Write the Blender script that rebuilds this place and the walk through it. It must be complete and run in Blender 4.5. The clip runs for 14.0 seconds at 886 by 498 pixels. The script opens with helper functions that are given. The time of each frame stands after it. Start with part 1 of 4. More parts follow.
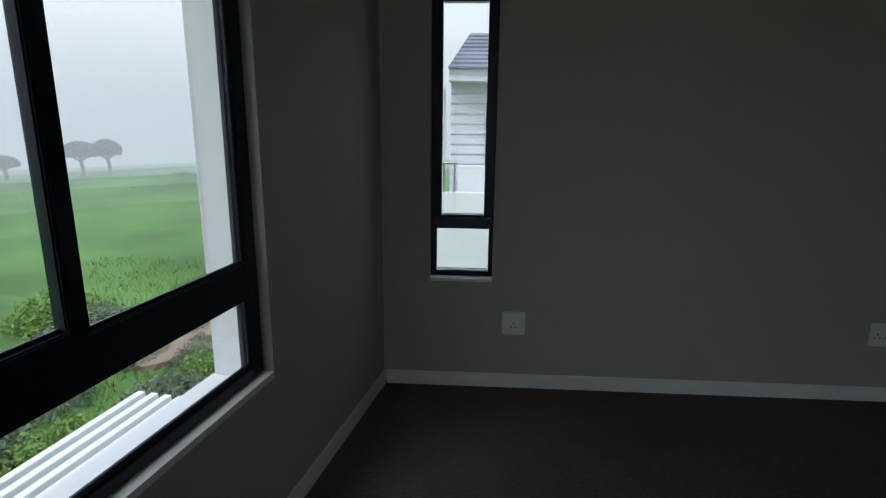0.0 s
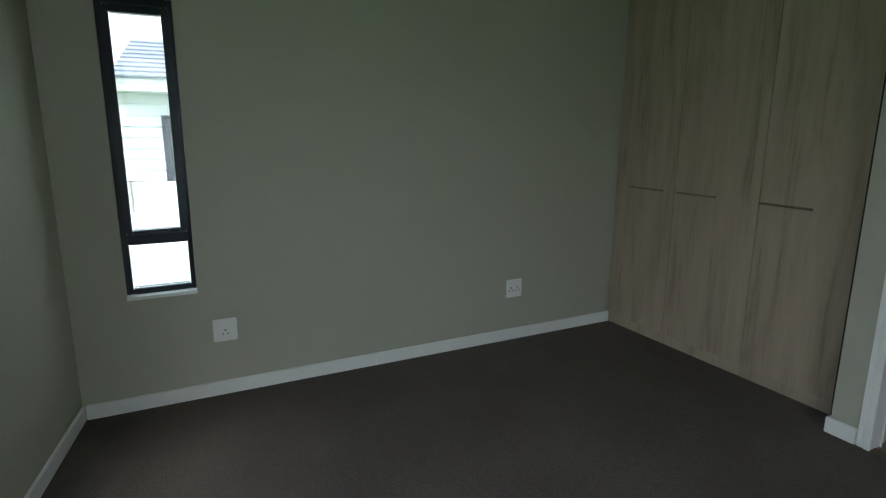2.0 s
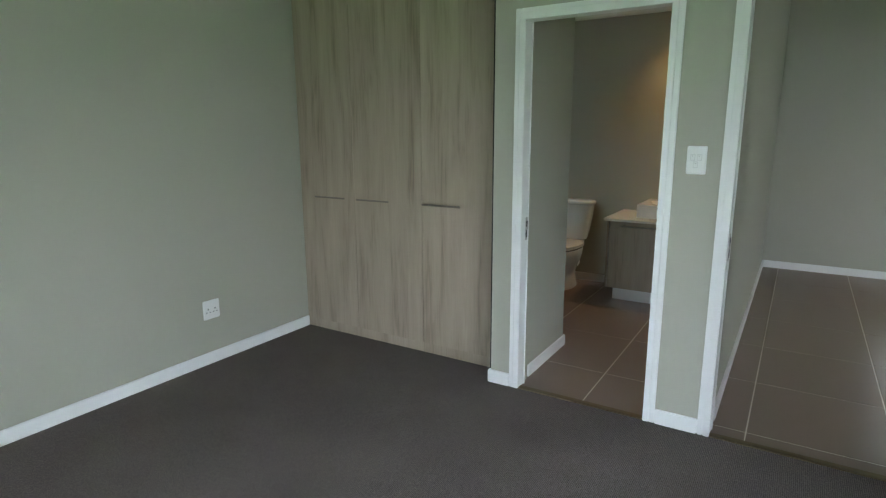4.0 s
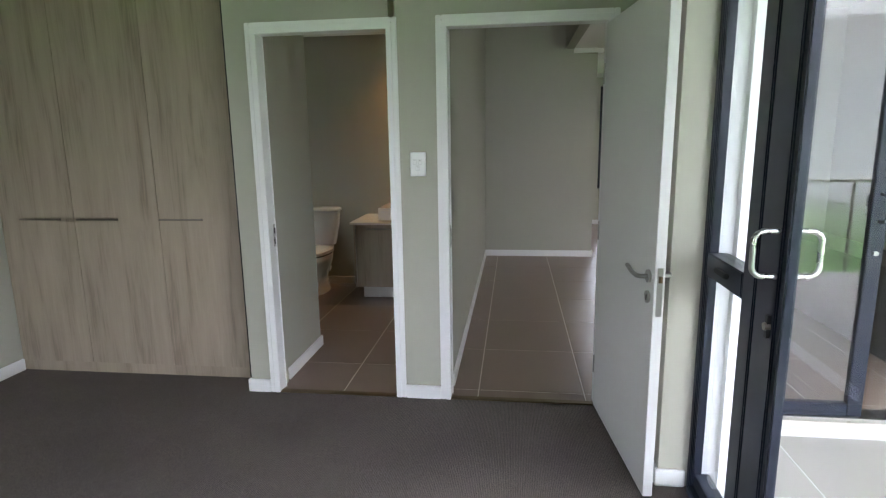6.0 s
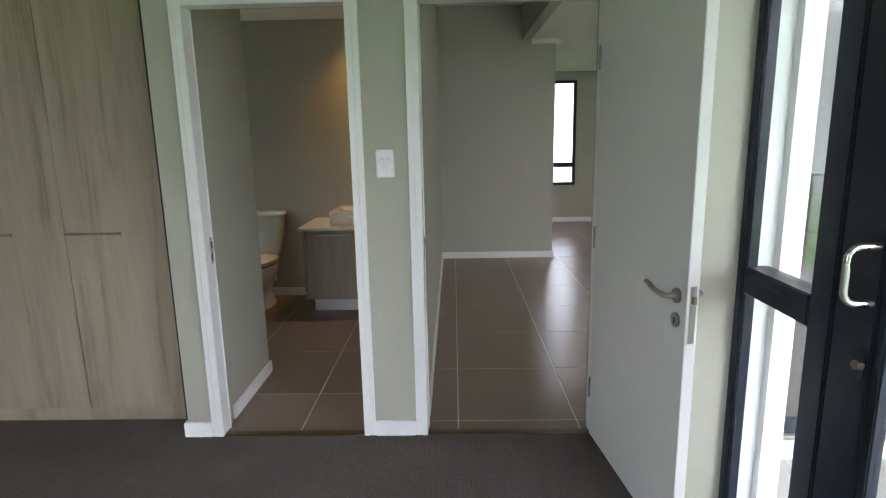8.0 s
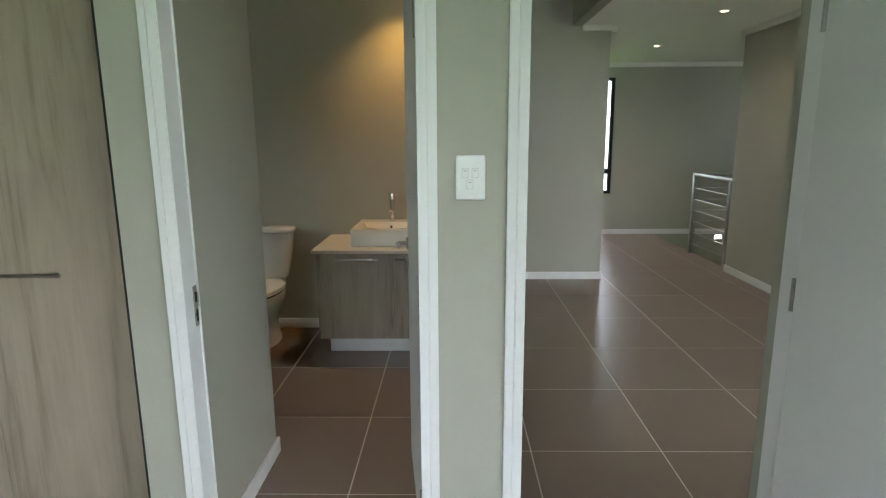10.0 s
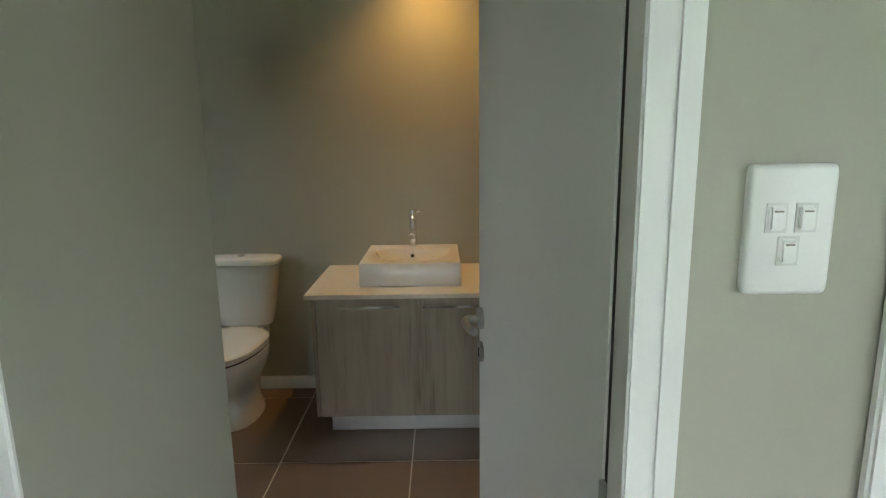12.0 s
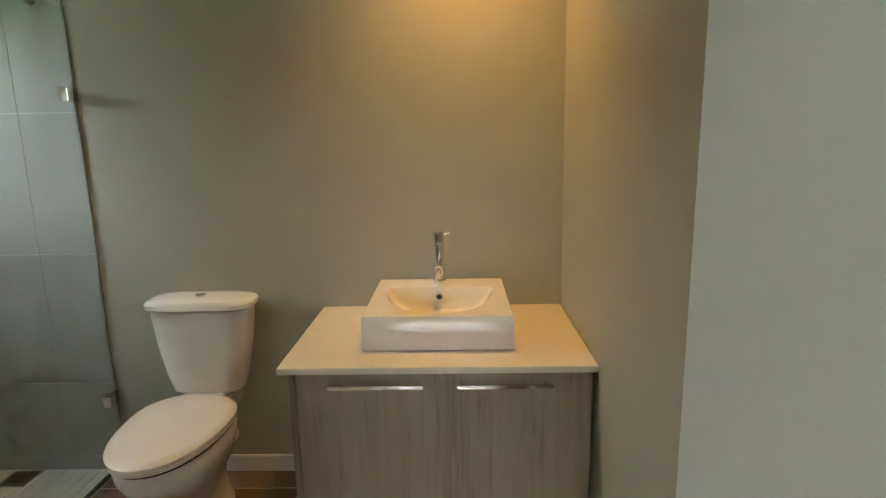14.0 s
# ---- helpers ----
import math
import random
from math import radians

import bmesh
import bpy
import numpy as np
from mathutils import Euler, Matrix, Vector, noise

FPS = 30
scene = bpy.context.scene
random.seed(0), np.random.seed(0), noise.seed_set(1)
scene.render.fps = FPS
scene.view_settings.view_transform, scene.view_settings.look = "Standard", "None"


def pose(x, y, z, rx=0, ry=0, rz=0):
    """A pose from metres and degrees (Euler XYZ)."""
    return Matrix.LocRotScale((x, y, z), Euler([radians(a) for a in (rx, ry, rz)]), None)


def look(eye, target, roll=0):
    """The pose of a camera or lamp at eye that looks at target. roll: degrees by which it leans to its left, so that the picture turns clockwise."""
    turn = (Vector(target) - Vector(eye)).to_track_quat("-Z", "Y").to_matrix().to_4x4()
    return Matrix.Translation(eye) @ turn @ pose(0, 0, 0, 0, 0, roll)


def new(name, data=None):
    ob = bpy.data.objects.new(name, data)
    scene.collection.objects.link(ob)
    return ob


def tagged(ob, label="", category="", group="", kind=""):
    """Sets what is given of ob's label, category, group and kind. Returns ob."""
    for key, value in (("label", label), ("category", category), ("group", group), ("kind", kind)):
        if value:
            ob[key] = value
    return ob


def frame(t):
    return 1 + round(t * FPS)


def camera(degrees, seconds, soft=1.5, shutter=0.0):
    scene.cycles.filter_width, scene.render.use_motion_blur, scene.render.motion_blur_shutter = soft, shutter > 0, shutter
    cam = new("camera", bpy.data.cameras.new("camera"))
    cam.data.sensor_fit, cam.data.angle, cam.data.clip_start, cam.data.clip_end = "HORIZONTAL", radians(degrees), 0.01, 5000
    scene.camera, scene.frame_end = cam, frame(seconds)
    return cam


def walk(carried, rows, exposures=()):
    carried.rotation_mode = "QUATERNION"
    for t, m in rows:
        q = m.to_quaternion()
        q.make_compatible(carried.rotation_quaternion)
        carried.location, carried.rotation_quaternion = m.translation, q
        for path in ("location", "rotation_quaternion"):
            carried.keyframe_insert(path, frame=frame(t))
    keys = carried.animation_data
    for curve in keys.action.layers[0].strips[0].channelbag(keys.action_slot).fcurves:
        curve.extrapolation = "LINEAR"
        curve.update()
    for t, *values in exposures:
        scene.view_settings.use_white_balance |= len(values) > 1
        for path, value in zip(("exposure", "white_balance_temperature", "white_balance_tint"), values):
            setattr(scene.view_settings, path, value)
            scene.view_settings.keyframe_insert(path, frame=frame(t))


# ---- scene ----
cam = camera(76.0, 14.0, soft=1.2)
PATH = [
    (0, (-2.895, -2.792, 1.42), (-3.01, -0.851, 0.952), 0.60),
    (0.5, (-2.887, -2.868, 1.452), (-2.658, -0.941, 0.972), 0.70),
    (1, (-2.875, -2.974, 1.492), (-2.448, -1.084, 0.996), 0.70),
    (1.5, (-2.907, -3.058, 1.432), (-2.275, -1.212, 0.992), 0.40),
    (2, (-2.949, -3.076, 1.424), (-2.066, -1.332, 1.002), 0.30),
    (2.5, (-3.007, -3.097, 1.436), (-1.869, -1.506, 1.021), 0.30),
    (3, (-3.063, -3.099, 1.449), (-1.694, -1.7, 1.039), 0.50),
    (3.5, (-3.021, -3.138, 1.464), (-1.495, -1.911, 1.055), -0.15),
    (4, (-3.05, -3.17, 1.497), (-1.392, -2.129, 1.087), -0.30),
    (6.3, (-3.242, -3.275, 1.481), (-1.288, -3.097, 1.096), -1.03),
    (6.5, (-3.209, -3.248, 1.489), (-1.255, -3.104, 1.096), -1.15),
    (7, (-3.132, -3.164, 1.481), (-1.173, -3.096, 1.086), -1.20),
    (7.5, (-2.993, -3.127, 1.464), (-1.032, -3.071, 1.076), -1.20),
    (8, (-2.797, -3.07, 1.475), (-0.836, -3.027, 1.084), -1.10),
    (8.2, (-2.722, -3.046, 1.483), (-0.761, -3.002, 1.087), -1.19),
    (10.3, (-1.66, -2.622, 1.459), (0.303, -2.592, 1.077), -0.20),
    (10.5, (-1.542, -2.569, 1.45), (0.421, -2.543, 1.069), -0.15),
    (11, (-1.276, -2.503, 1.458), (0.687, -2.49, 1.076), -0.25),
    (11.5, (-0.979, -2.476, 1.456), (0.985, -2.47, 1.074), -0.50),
    (12, (-0.728, -2.413, 1.448), (1.237, -2.416, 1.067), -0.80),
    (12.5, (-0.472, -2.384, 1.44), (1.494, -2.374, 1.066), -0.90),
    (13, (-0.206, -2.397, 1.445), (1.76, -2.382, 1.067), -1.00),
    (13.5, (0.003, -2.38, 1.437), (1.968, -2.36, 1.051), -1.05),
    (14, (0.193, -2.322, 1.427), (2.155, -2.274, 1.041), -1.10),
]
EXPOSURES = [(0.0, -0.28, 6200, 10), (0.5, -0.05, 6350, 14), (1.0, 0.28, 6450, 17), (1.5, 0.85, 6450, 12), (2.0, 1.28, 6350, 4), (2.5, 1.67, 6250, 4), (3.0, 1.92, 6170, 4), (4.0, 2.57, 6200, 8), (6.5, 2.57, 6530, 18), (7.0, 2.53, 6560, 18), (8.0, 2.55, 6570, 15), (10.5, 2.82, 6500, 8), (11.5, 2.72, 6650, 6), (12.0, 2.81, 6650, 8), (12.5, 2.94, 7100, 8), (13.0, 3.02, 7200, 10), (13.5, 3.29, 7350, 12), (14.0, 3.39, 7400, 12)]
walk(cam, [(t, look(eye, target, roll)) for t, eye, target, roll in PATH], EXPOSURES)

# ---- world and light ----
world = bpy.data.worlds.new("foggy_sky")
scene.world = world
world.use_nodes = True
wn, wl = world.node_tree.nodes, world.node_tree.links
sky = wn.new("ShaderNodeTexSky")
sky.sky_type, sky.sun_disc = "NISHITA", False
sky.sun_elevation, sky.sun_rotation = radians(50), radians(200)
sky.dust_density, sky.air_density = 6.0, 1.5
fog = wn.new("ShaderNodeMixRGB")
fog.inputs[0].default_value = 0.9
fog.inputs[2].default_value = (8.85, 9.65, 11.2, 1)
wl.new(sky.outputs[0], fog.inputs[1])
wl.new(fog.outputs[0], wn["Background"].inputs[0])
wn["Background"].inputs[1].default_value = 0.22
sun = new("sun", bpy.data.lights.new("sun", "SUN"))
sun.data.energy, sun.data.angle, sun.data.color = 1.2, radians(30), (1.0, 0.98, 0.95)
sun.matrix_world = look((-8, -12, 20), (0, 0, 0))


# ---- materials ----
def material(name, color, rough=0.6, metal=0.0, spec=0.5):
    m = bpy.data.materials.new(name)
    m.use_nodes = True
    b = m.node_tree.nodes["Principled BSDF"]
    b.inputs["Base Color"].default_value = (*color, 1)
    b.inputs["Roughness"].default_value, b.inputs["Metallic"].default_value = rough, metal
    b.inputs["Specular IOR Level"].default_value = spec
    return m


def node(m, kind, **inputs):
    n = m.node_tree.nodes.new(kind)
    for key, value in inputs.items():
        n.inputs[key.replace("_", " ")].default_value = value
    return n


def coords(m, scale=(1, 1, 1), space="Object"):
    tc, mp = node(m, "ShaderNodeTexCoord"), node(m, "ShaderNodeMapping")
    mp.inputs["Scale"].default_value = scale
    m.node_tree.links.new(tc.outputs[space], mp.inputs["Vector"])
    return mp.outputs["Vector"]


def ramp(m, source, stops):
    r = node(m, "ShaderNodeValToRGB")
    r.color_ramp.elements[0].position, r.color_ramp.elements[0].color = stops[0][0], (*stops[0][1], 1)
    r.color_ramp.elements[1].position, r.color_ramp.elements[1].color = stops[-1][0], (*stops[-1][1], 1)
    for p, c in stops[1:-1]:
        r.color_ramp.elements.new(p).color = (*c, 1)
    m.node_tree.links.new(source, r.inputs["Fac"])
    return r.outputs["Color"]


def bump(m, source, strength, distance=0.002):
    b = node(m, "ShaderNodeBump", Strength=strength, Distance=distance)
    m.node_tree.links.new(source, b.inputs["Height"])
    m.node_tree.links.new(b.outputs["Normal"], m.node_tree.nodes["Principled BSDF"].inputs["Normal"])


def set_input(m, source, socket):
    m.node_tree.links.new(source, m.node_tree.nodes["Principled BSDF"].inputs[socket])


def shade(c, k):
    return tuple(v * k for v in c)


def mottled(name, color, rough, vary=0.06, big=1.3, fine=180.0, bumpy=0.15, metal=0.0, spec=0.5, rough_vary=0.08):
    """Paint, plaster, ceramic: cloudy tone at a large scale, fine relief, uneven gloss."""
    m = material(name, color, rough, metal, spec)
    v = coords(m)
    n1, n2 = node(m, "ShaderNodeTexNoise", Scale=big, Detail=5.0), node(m, "ShaderNodeTexNoise", Scale=fine, Detail=3.0)
    for n in (n1, n2):
        m.node_tree.links.new(v, n.inputs["Vector"])
    set_input(m, ramp(m, n1.outputs["Fac"], [(0.3, shade(color, 1 - vary)), (0.7, shade(color, 1 + vary))]), "Base Color")
    r = node(m, "ShaderNodeMapRange")
    r.inputs["To Min"].default_value, r.inputs["To Max"].default_value = max(rough - rough_vary, 0.02), rough + rough_vary
    m.node_tree.links.new(n1.outputs["Fac"], r.inputs["Value"])
    set_input(m, r.outputs["Result"], "Roughness")
    if bumpy:
        bump(m, n2.outputs["Fac"], bumpy, 0.001)
    return m


def wood(name, light, dark, rough=0.5, streak=0.35, sway=1.6):
    """Wood-print board: broad soft figure, short dark flecks along the grain and a faint fine grain."""
    m = material(name, light, rough)
    info = node(m, "ShaderNodeObjectInfo")
    tc, add = node(m, "ShaderNodeTexCoord"), node(m, "ShaderNodeVectorMath")
    mul = node(m, "ShaderNodeVectorMath")
    mul.operation = "SCALE"
    mul.inputs[0].default_value = (7.0, 5.0, 3.0)
    m.node_tree.links.new(info.outputs["Random"], mul.inputs["Scale"])
    m.node_tree.links.new(tc.outputs["Object"], add.inputs[0])
    m.node_tree.links.new(mul.outputs[0], add.inputs[1])
    outs = []
    for sc, detail, dist in (((7, 7, 0.75), 3.0, sway), ((34, 34, 2.2), 4.0, 1.2), ((190, 190, 6.0), 3.0, 0.3)):
        mp = node(m, "ShaderNodeMapping")
        mp.inputs["Scale"].default_value = sc
        m.node_tree.links.new(add.outputs[0], mp.inputs["Vector"])
        n = node(m, "ShaderNodeTexNoise", Scale=1.0, Detail=detail, Distortion=dist)
        m.node_tree.links.new(mp.outputs[0], n.inputs["Vector"])
        outs.append(n.outputs["Fac"])
    mix1, mix2 = node(m, "ShaderNodeMix"), node(m, "ShaderNodeMix")
    mix1.inputs["Factor"].default_value, mix2.inputs["Factor"].default_value = streak, 0.14
    m.node_tree.links.new(outs[0], mix1.inputs[2]), m.node_tree.links.new(outs[1], mix1.inputs[3])
    m.node_tree.links.new(mix1.outputs[0], mix2.inputs[2]), m.node_tree.links.new(outs[2], mix2.inputs[3])
    mid = tuple(0.35 * a + 0.65 * b for a, b in zip(dark, light))
    set_input(m, ramp(m, mix2.outputs[0], [(0.34, dark), (0.47, mid), (0.66, light)]), "Base Color")
    bump(m, outs[2], 0.06, 0.0006)
    return m


def carpet_material():
    """Ribbed loop-pile carpet: fine rows along x with small loops."""
    c = (0.062, 0.052, 0.048)
    m = material("carpet_pile", c, 0.95, spec=0.1)
    v = coords(m)
    w = node(m, "ShaderNodeTexWave", Scale=42.0, Distortion=0.6, Detail=1.0)
    w.bands_direction = "Y"
    w.inputs["Detail Scale"].default_value = 6.0
    vo = node(m, "ShaderNodeTexVoronoi", Scale=260.0)
    big = node(m, "ShaderNodeTexNoise", Scale=2.0, Detail=4.0)
    for n in (w, vo, big):
        m.node_tree.links.new(v, n.inputs["Vector"])
    mix = node(m, "ShaderNodeMix")
    mix.inputs["Factor"].default_value = 0.72
    m.node_tree.links.new(w.outputs["Fac"], mix.inputs[2]), m.node_tree.links.new(vo.outputs["Distance"], mix.inputs[3])
    col = node(m, "ShaderNodeMixRGB")
    col.blend_type = "MULTIPLY"
    col.inputs[0].default_value = 1.0
    m.node_tree.links.new(ramp(m, mix.outputs[0], [(0.12, (0.033, 0.027, 0.025)), (0.74, (0.188, 0.157, 0.142))]), col.inputs[1])
    m.node_tree.links.new(ramp(m, big.outputs["Fac"], [(0.35, (0.85, 0.85, 0.85)), (0.65, (1.0, 1.0, 1.0))]), col.inputs[2])
    set_input(m, col.outputs[0], "Base Color")
    bump(m, mix.outputs[0], 0.8, 0.004)
    return m


def tile_material(name, color, rough, vary=0.1):
    m = material(name, color, rough)
    info, v = node(m, "ShaderNodeObjectInfo"), coords(m)
    n1, n2 = node(m, "ShaderNodeTexNoise", Scale=2.5, Detail=2.0), node(m, "ShaderNodeTexNoise", Scale=220.0, Detail=2.0)
    for n in (n1, n2):
        m.node_tree.links.new(v, n.inputs["Vector"])
    a = ramp(m, n1.outputs["Fac"], [(0.25, shade(color, 0.96)), (0.75, shade(color, 1.04))])
    b = ramp(m, info.outputs["Random"], [(0.0, (1 - vary,) * 3), (1.0, (1.0, 1.0, 1.0))])
    mul = node(m, "ShaderNodeMixRGB")
    mul.blend_type = "MULTIPLY"
    mul.inputs[0].default_value = 1.0
    m.node_tree.links.new(a, mul.inputs[1]), m.node_tree.links.new(b, mul.inputs[2])
    set_input(m, mul.outputs[0], "Base Color")
    r = node(m, "ShaderNodeMapRange")
    r.inputs["To Min"].default_value, r.inputs["To Max"].default_value = rough - 0.02, rough + 0.03
    m.node_tree.links.new(n1.outputs["Fac"], r.inputs["Value"])
    set_input(m, r.outputs["Result"], "Roughness")
    bump(m, n2.outputs["Fac"], 0.06, 0.0006)
    return m


def glass_material(name, color=(0.97, 0.985, 0.98)):
    """Clear float glass: straight see-through with a mirror gloss that grows towards grazing."""
    m = bpy.data.materials.new(name)
    m.use_nodes = True
    nt = m.node_tree
    nt.nodes.clear()
    lw, pw, ma = nt.nodes.new("ShaderNodeLayerWeight"), nt.nodes.new("ShaderNodeMath"), nt.nodes.new("ShaderNodeMath")
    lw.inputs["Blend"].default_value = 0.5
    pw.operation, pw.inputs[1].default_value = "POWER", 5.0
    ma.operation, ma.inputs[1].default_value, ma.inputs[2].default_value = "MULTIPLY_ADD", 0.9, 0.066
    tr, gl, mx, out = nt.nodes.new("ShaderNodeBsdfTransparent"), nt.nodes.new("ShaderNodeBsdfGlossy"), nt.nodes.new("ShaderNodeMixShader"), nt.nodes.new("ShaderNodeOutputMaterial")
    tr.inputs["Color"].default_value, gl.inputs["Roughness"].default_value = (*color, 1), 0.0
    nt.links.new(lw.outputs["Facing"], pw.inputs[0]), nt.links.new(pw.outputs[0], ma.inputs[0])
    nt.links.new(ma.outputs[0], mx.inputs[0]), nt.links.new(tr.outputs[0], mx.inputs[1]), nt.links.new(gl.outputs[0], mx.inputs[2])
    nt.links.new(mx.outputs[0], out.inputs["Surface"])
    return m


def lamp_material(name, color, strength):
    m = material(name, (0.8, 0.8, 0.8), 0.5)
    b = m.node_tree.nodes["Principled BSDF"]
    b.inputs["Emission Color"].default_value, b.inputs["Emission Strength"].default_value = (*color, 1), strength
    return m


WALL = mottled("sage_wall_paint", (0.405, 0.398, 0.328), 0.6, 0.025, 0.9, 260.0, 0.12)
CEIL = mottled("white_ceiling_paint", (0.78, 0.77, 0.74), 0.8, 0.02, 1.0, 120.0, 0.1)
TRIM = mottled("white_gloss_trim", (0.79, 0.79, 0.78), 0.38, 0.02, 2.0, 140.0, 0.06)
DOOR = mottled("white_door_paint", (0.7, 0.7, 0.68), 0.36, 0.02, 1.2, 60.0, 0.03, rough_vary=0.0)
OUTER = mottled("white_plaster", (0.74, 0.745, 0.75), 0.75, 0.03, 1.5, 90.0, 0.3)
ALU = mottled("charcoal_aluminium", (0.013, 0.017, 0.028), 0.32, 0.06, 4.0, 400.0, 0.03, spec=0.24)
GLASS = glass_material("window_glass")
SHOWER_GLASS = glass_material("shower_glass", (0.93, 0.97, 0.96))
CARPET = carpet_material()
TILE = tile_material("brown_porcelain_tile", (0.228, 0.163, 0.127), 0.3, 0.08)
GROUT = mottled("pale_grout", (0.68, 0.62, 0.54), 0.9, 0.08, 9.0, 300.0, 0.3)
PATIO = tile_material("pale_patio_tile", (0.34, 0.312, 0.288), 0.35, 0.06)
GREY_TILE = tile_material("grey_wall_tile", (0.4, 0.41, 0.395), 0.3, 0.05)
GROUT_LIGHT = mottled("light_grout", (0.6, 0.6, 0.57), 0.9, 0.05, 9.0, 300.0, 0.3)
MOSAIC = tile_material("off_white_mosaic_strip", (0.78, 0.77, 0.73), 0.35, 0.06)
WARD = wood("pale_grey_oak_board", (0.425, 0.35, 0.268), (0.25, 0.2, 0.148), 0.45, 0.38)
VAN = wood("grey_ash_board", (0.385, 0.33, 0.255), (0.225, 0.185, 0.14), 0.42, 0.5, 0.8)
PULL = mottled("satin_steel_tube", (0.46, 0.455, 0.44), 0.28, 0.05, 30.0, 500.0, 0.05, metal=1.0)
STEEL = mottled("brushed_steel", (0.4, 0.39, 0.365), 0.3, 0.05, 30.0, 500.0, 0.05, metal=1.0)
ALUMINIUM = mottled("satin_aluminium", (0.72, 0.72, 0.72), 0.5, 0.04, 8.0, 300.0, 0.04, metal=1.0)
CHROME = mottled("chrome", (0.82, 0.82, 0.83), 0.08, 0.02, 6.0, 200.0, 0.0, metal=1.0, rough_vary=0.03)
DARK_METAL = mottled("dull_bronze_bar", (0.23, 0.2, 0.17), 0.35, 0.06, 20.0, 300.0, 0.05, metal=1.0)
CERAMIC = mottled("white_glazed_ceramic", (0.82, 0.81, 0.78), 0.14, 0.015, 3.0, 60.0, 0.0, rough_vary=0.03)
SEAT = mottled("white_seat_plastic", (0.83, 0.81, 0.76), 0.16, 0.015, 3.0, 60.0, 0.0, rough_vary=0.04)
STONE = mottled("cream_engineered_stone", (0.78, 0.73, 0.63), 0.2, 0.01, 60.0, 300.0, 0.02)
PLASTIC = mottled("white_switch_plastic", (0.82, 0.82, 0.81), 0.3, 0.015, 6.0, 90.0, 0.0)
BLACK = material("black_recess", (0.012, 0.012, 0.012), 0.7)
RUBBER = mottled("black_rubber", (0.02, 0.02, 0.02), 0.6, 0.1, 20.0, 200.0, 0.1)
DARKBOX = mottled("charcoal_cabinet_paint", (0.05, 0.052, 0.052), 0.4, 0.08, 2.0, 120.0, 0.05)
BRASS = mottled("brass_threshold", (0.2, 0.15, 0.09), 0.4, 0.1, 14.0, 300.0, 0.1, metal=1.0)
SLATE = tile_material("blue_grey_roof_slate", (0.17, 0.19, 0.23), 0.6, 0.2)
BOARD = mottled("white_weatherboard", (0.6, 0.61, 0.63), 0.6, 0.03, 3.0, 120.0, 0.1)


# ---- building helpers ----
def box(bm, x0, x1, y0, y1, z0, z1, bevel=0.0, seg=2):
    m = Matrix.Translation(((x0 + x1) / 2, (y0 + y1) / 2, (z0 + z1) / 2)) @ Matrix.Diagonal((abs(x1 - x0), abs(y1 - y0), abs(z1 - z0), 1))
    got = bmesh.ops.create_cube(bm, size=1.0, matrix=m)
    if bevel:
        edges = list({e for v in got["verts"] for e in v.link_edges})
        bmesh.ops.bevel(bm, geom=edges, offset=bevel, segments=seg, affect="EDGES", clamp_overlap=True)
    return bm


def boxes(*rows, bevel=0.0):
    bm = bmesh.new()
    for r in rows:
        box(bm, *r, bevel=bevel)
    return bm


def rod(bm, a, b, r, seg=16, r2=None):
    a, b = Vector(a), Vector(b)
    m = Matrix.Translation((a + b) / 2) @ (b - a).to_track_quat("Z", "Y").to_matrix().to_4x4()
    bmesh.ops.create_cone(bm, cap_ends=True, segments=seg, radius1=r, radius2=r if r2 is None else r2, depth=(b - a).length, matrix=m)
    return bm


def tube(bm, points, r, seg=12):
    """A round bar bent through points."""
    pts = [Vector(p) for p in points]
    rings = []
    for i, p in enumerate(pts):
        d = (pts[min(i + 1, len(pts) - 1)] - pts[max(i - 1, 0)]).normalized()
        q = d.to_track_quat("Z", "Y")
        rings.append([bm.verts.new(p + q @ Vector((r * math.cos(2 * math.pi * k / seg), r * math.sin(2 * math.pi * k / seg), 0))) for k in range(seg)])
    for a, b in zip(rings, rings[1:]):
        best = min(range(seg), key=lambda s: sum((a[k].co - b[(k + s) % seg].co).length for k in range(seg)))
        for k in range(seg):
            bm.faces.new((a[k], a[(k + 1) % seg], b[(k + 1 + best) % seg], b[(k + best) % seg]))
    bm.faces.new(rings[0][::-1]), bm.faces.new(rings[-1])
    return bm


def arc(c, u, v, r, a0, a1, n=6):
    c, u, v = Vector(c), Vector(u), Vector(v)
    return [c + r * (math.cos(radians(a0 + (a1 - a0) * i / n)) * u + math.sin(radians(a0 + (a1 - a0) * i / n)) * v) for i in range(n + 1)]


def loft(bm, rings, caps=(True, True)):
    """Skin between closed rings of equal count."""
    rs = [[bm.verts.new(p) for p in ring] for ring in rings]
    n = len(rs[0])
    for a, b in zip(rs, rs[1:]):
        for k in range(n):
            bm.faces.new((a[k], a[(k + 1) % n], b[(k + 1) % n], b[k]))
    if caps[0]:
        bm.faces.new(rs[0][::-1])
    if caps[1]:
        bm.faces.new(rs[-1])
    return bm


def oval(cx, cy, rx, ry, z, n=32, power=2.0, front=1.0):
    """A closed super-ellipse ring; the -x half is stretched by front."""
    ring = []
    for k in range(n):
        a = 2 * math.pi * k / n
        c, s = math.cos(a), math.sin(a)
        x = math.copysign(abs(c) ** (2 / power), c) * rx * (front if c < 0 else 1.0)
        ring.append(Vector((cx + x, cy + math.copysign(abs(s) ** (2 / power), s) * ry, z)))
    return ring


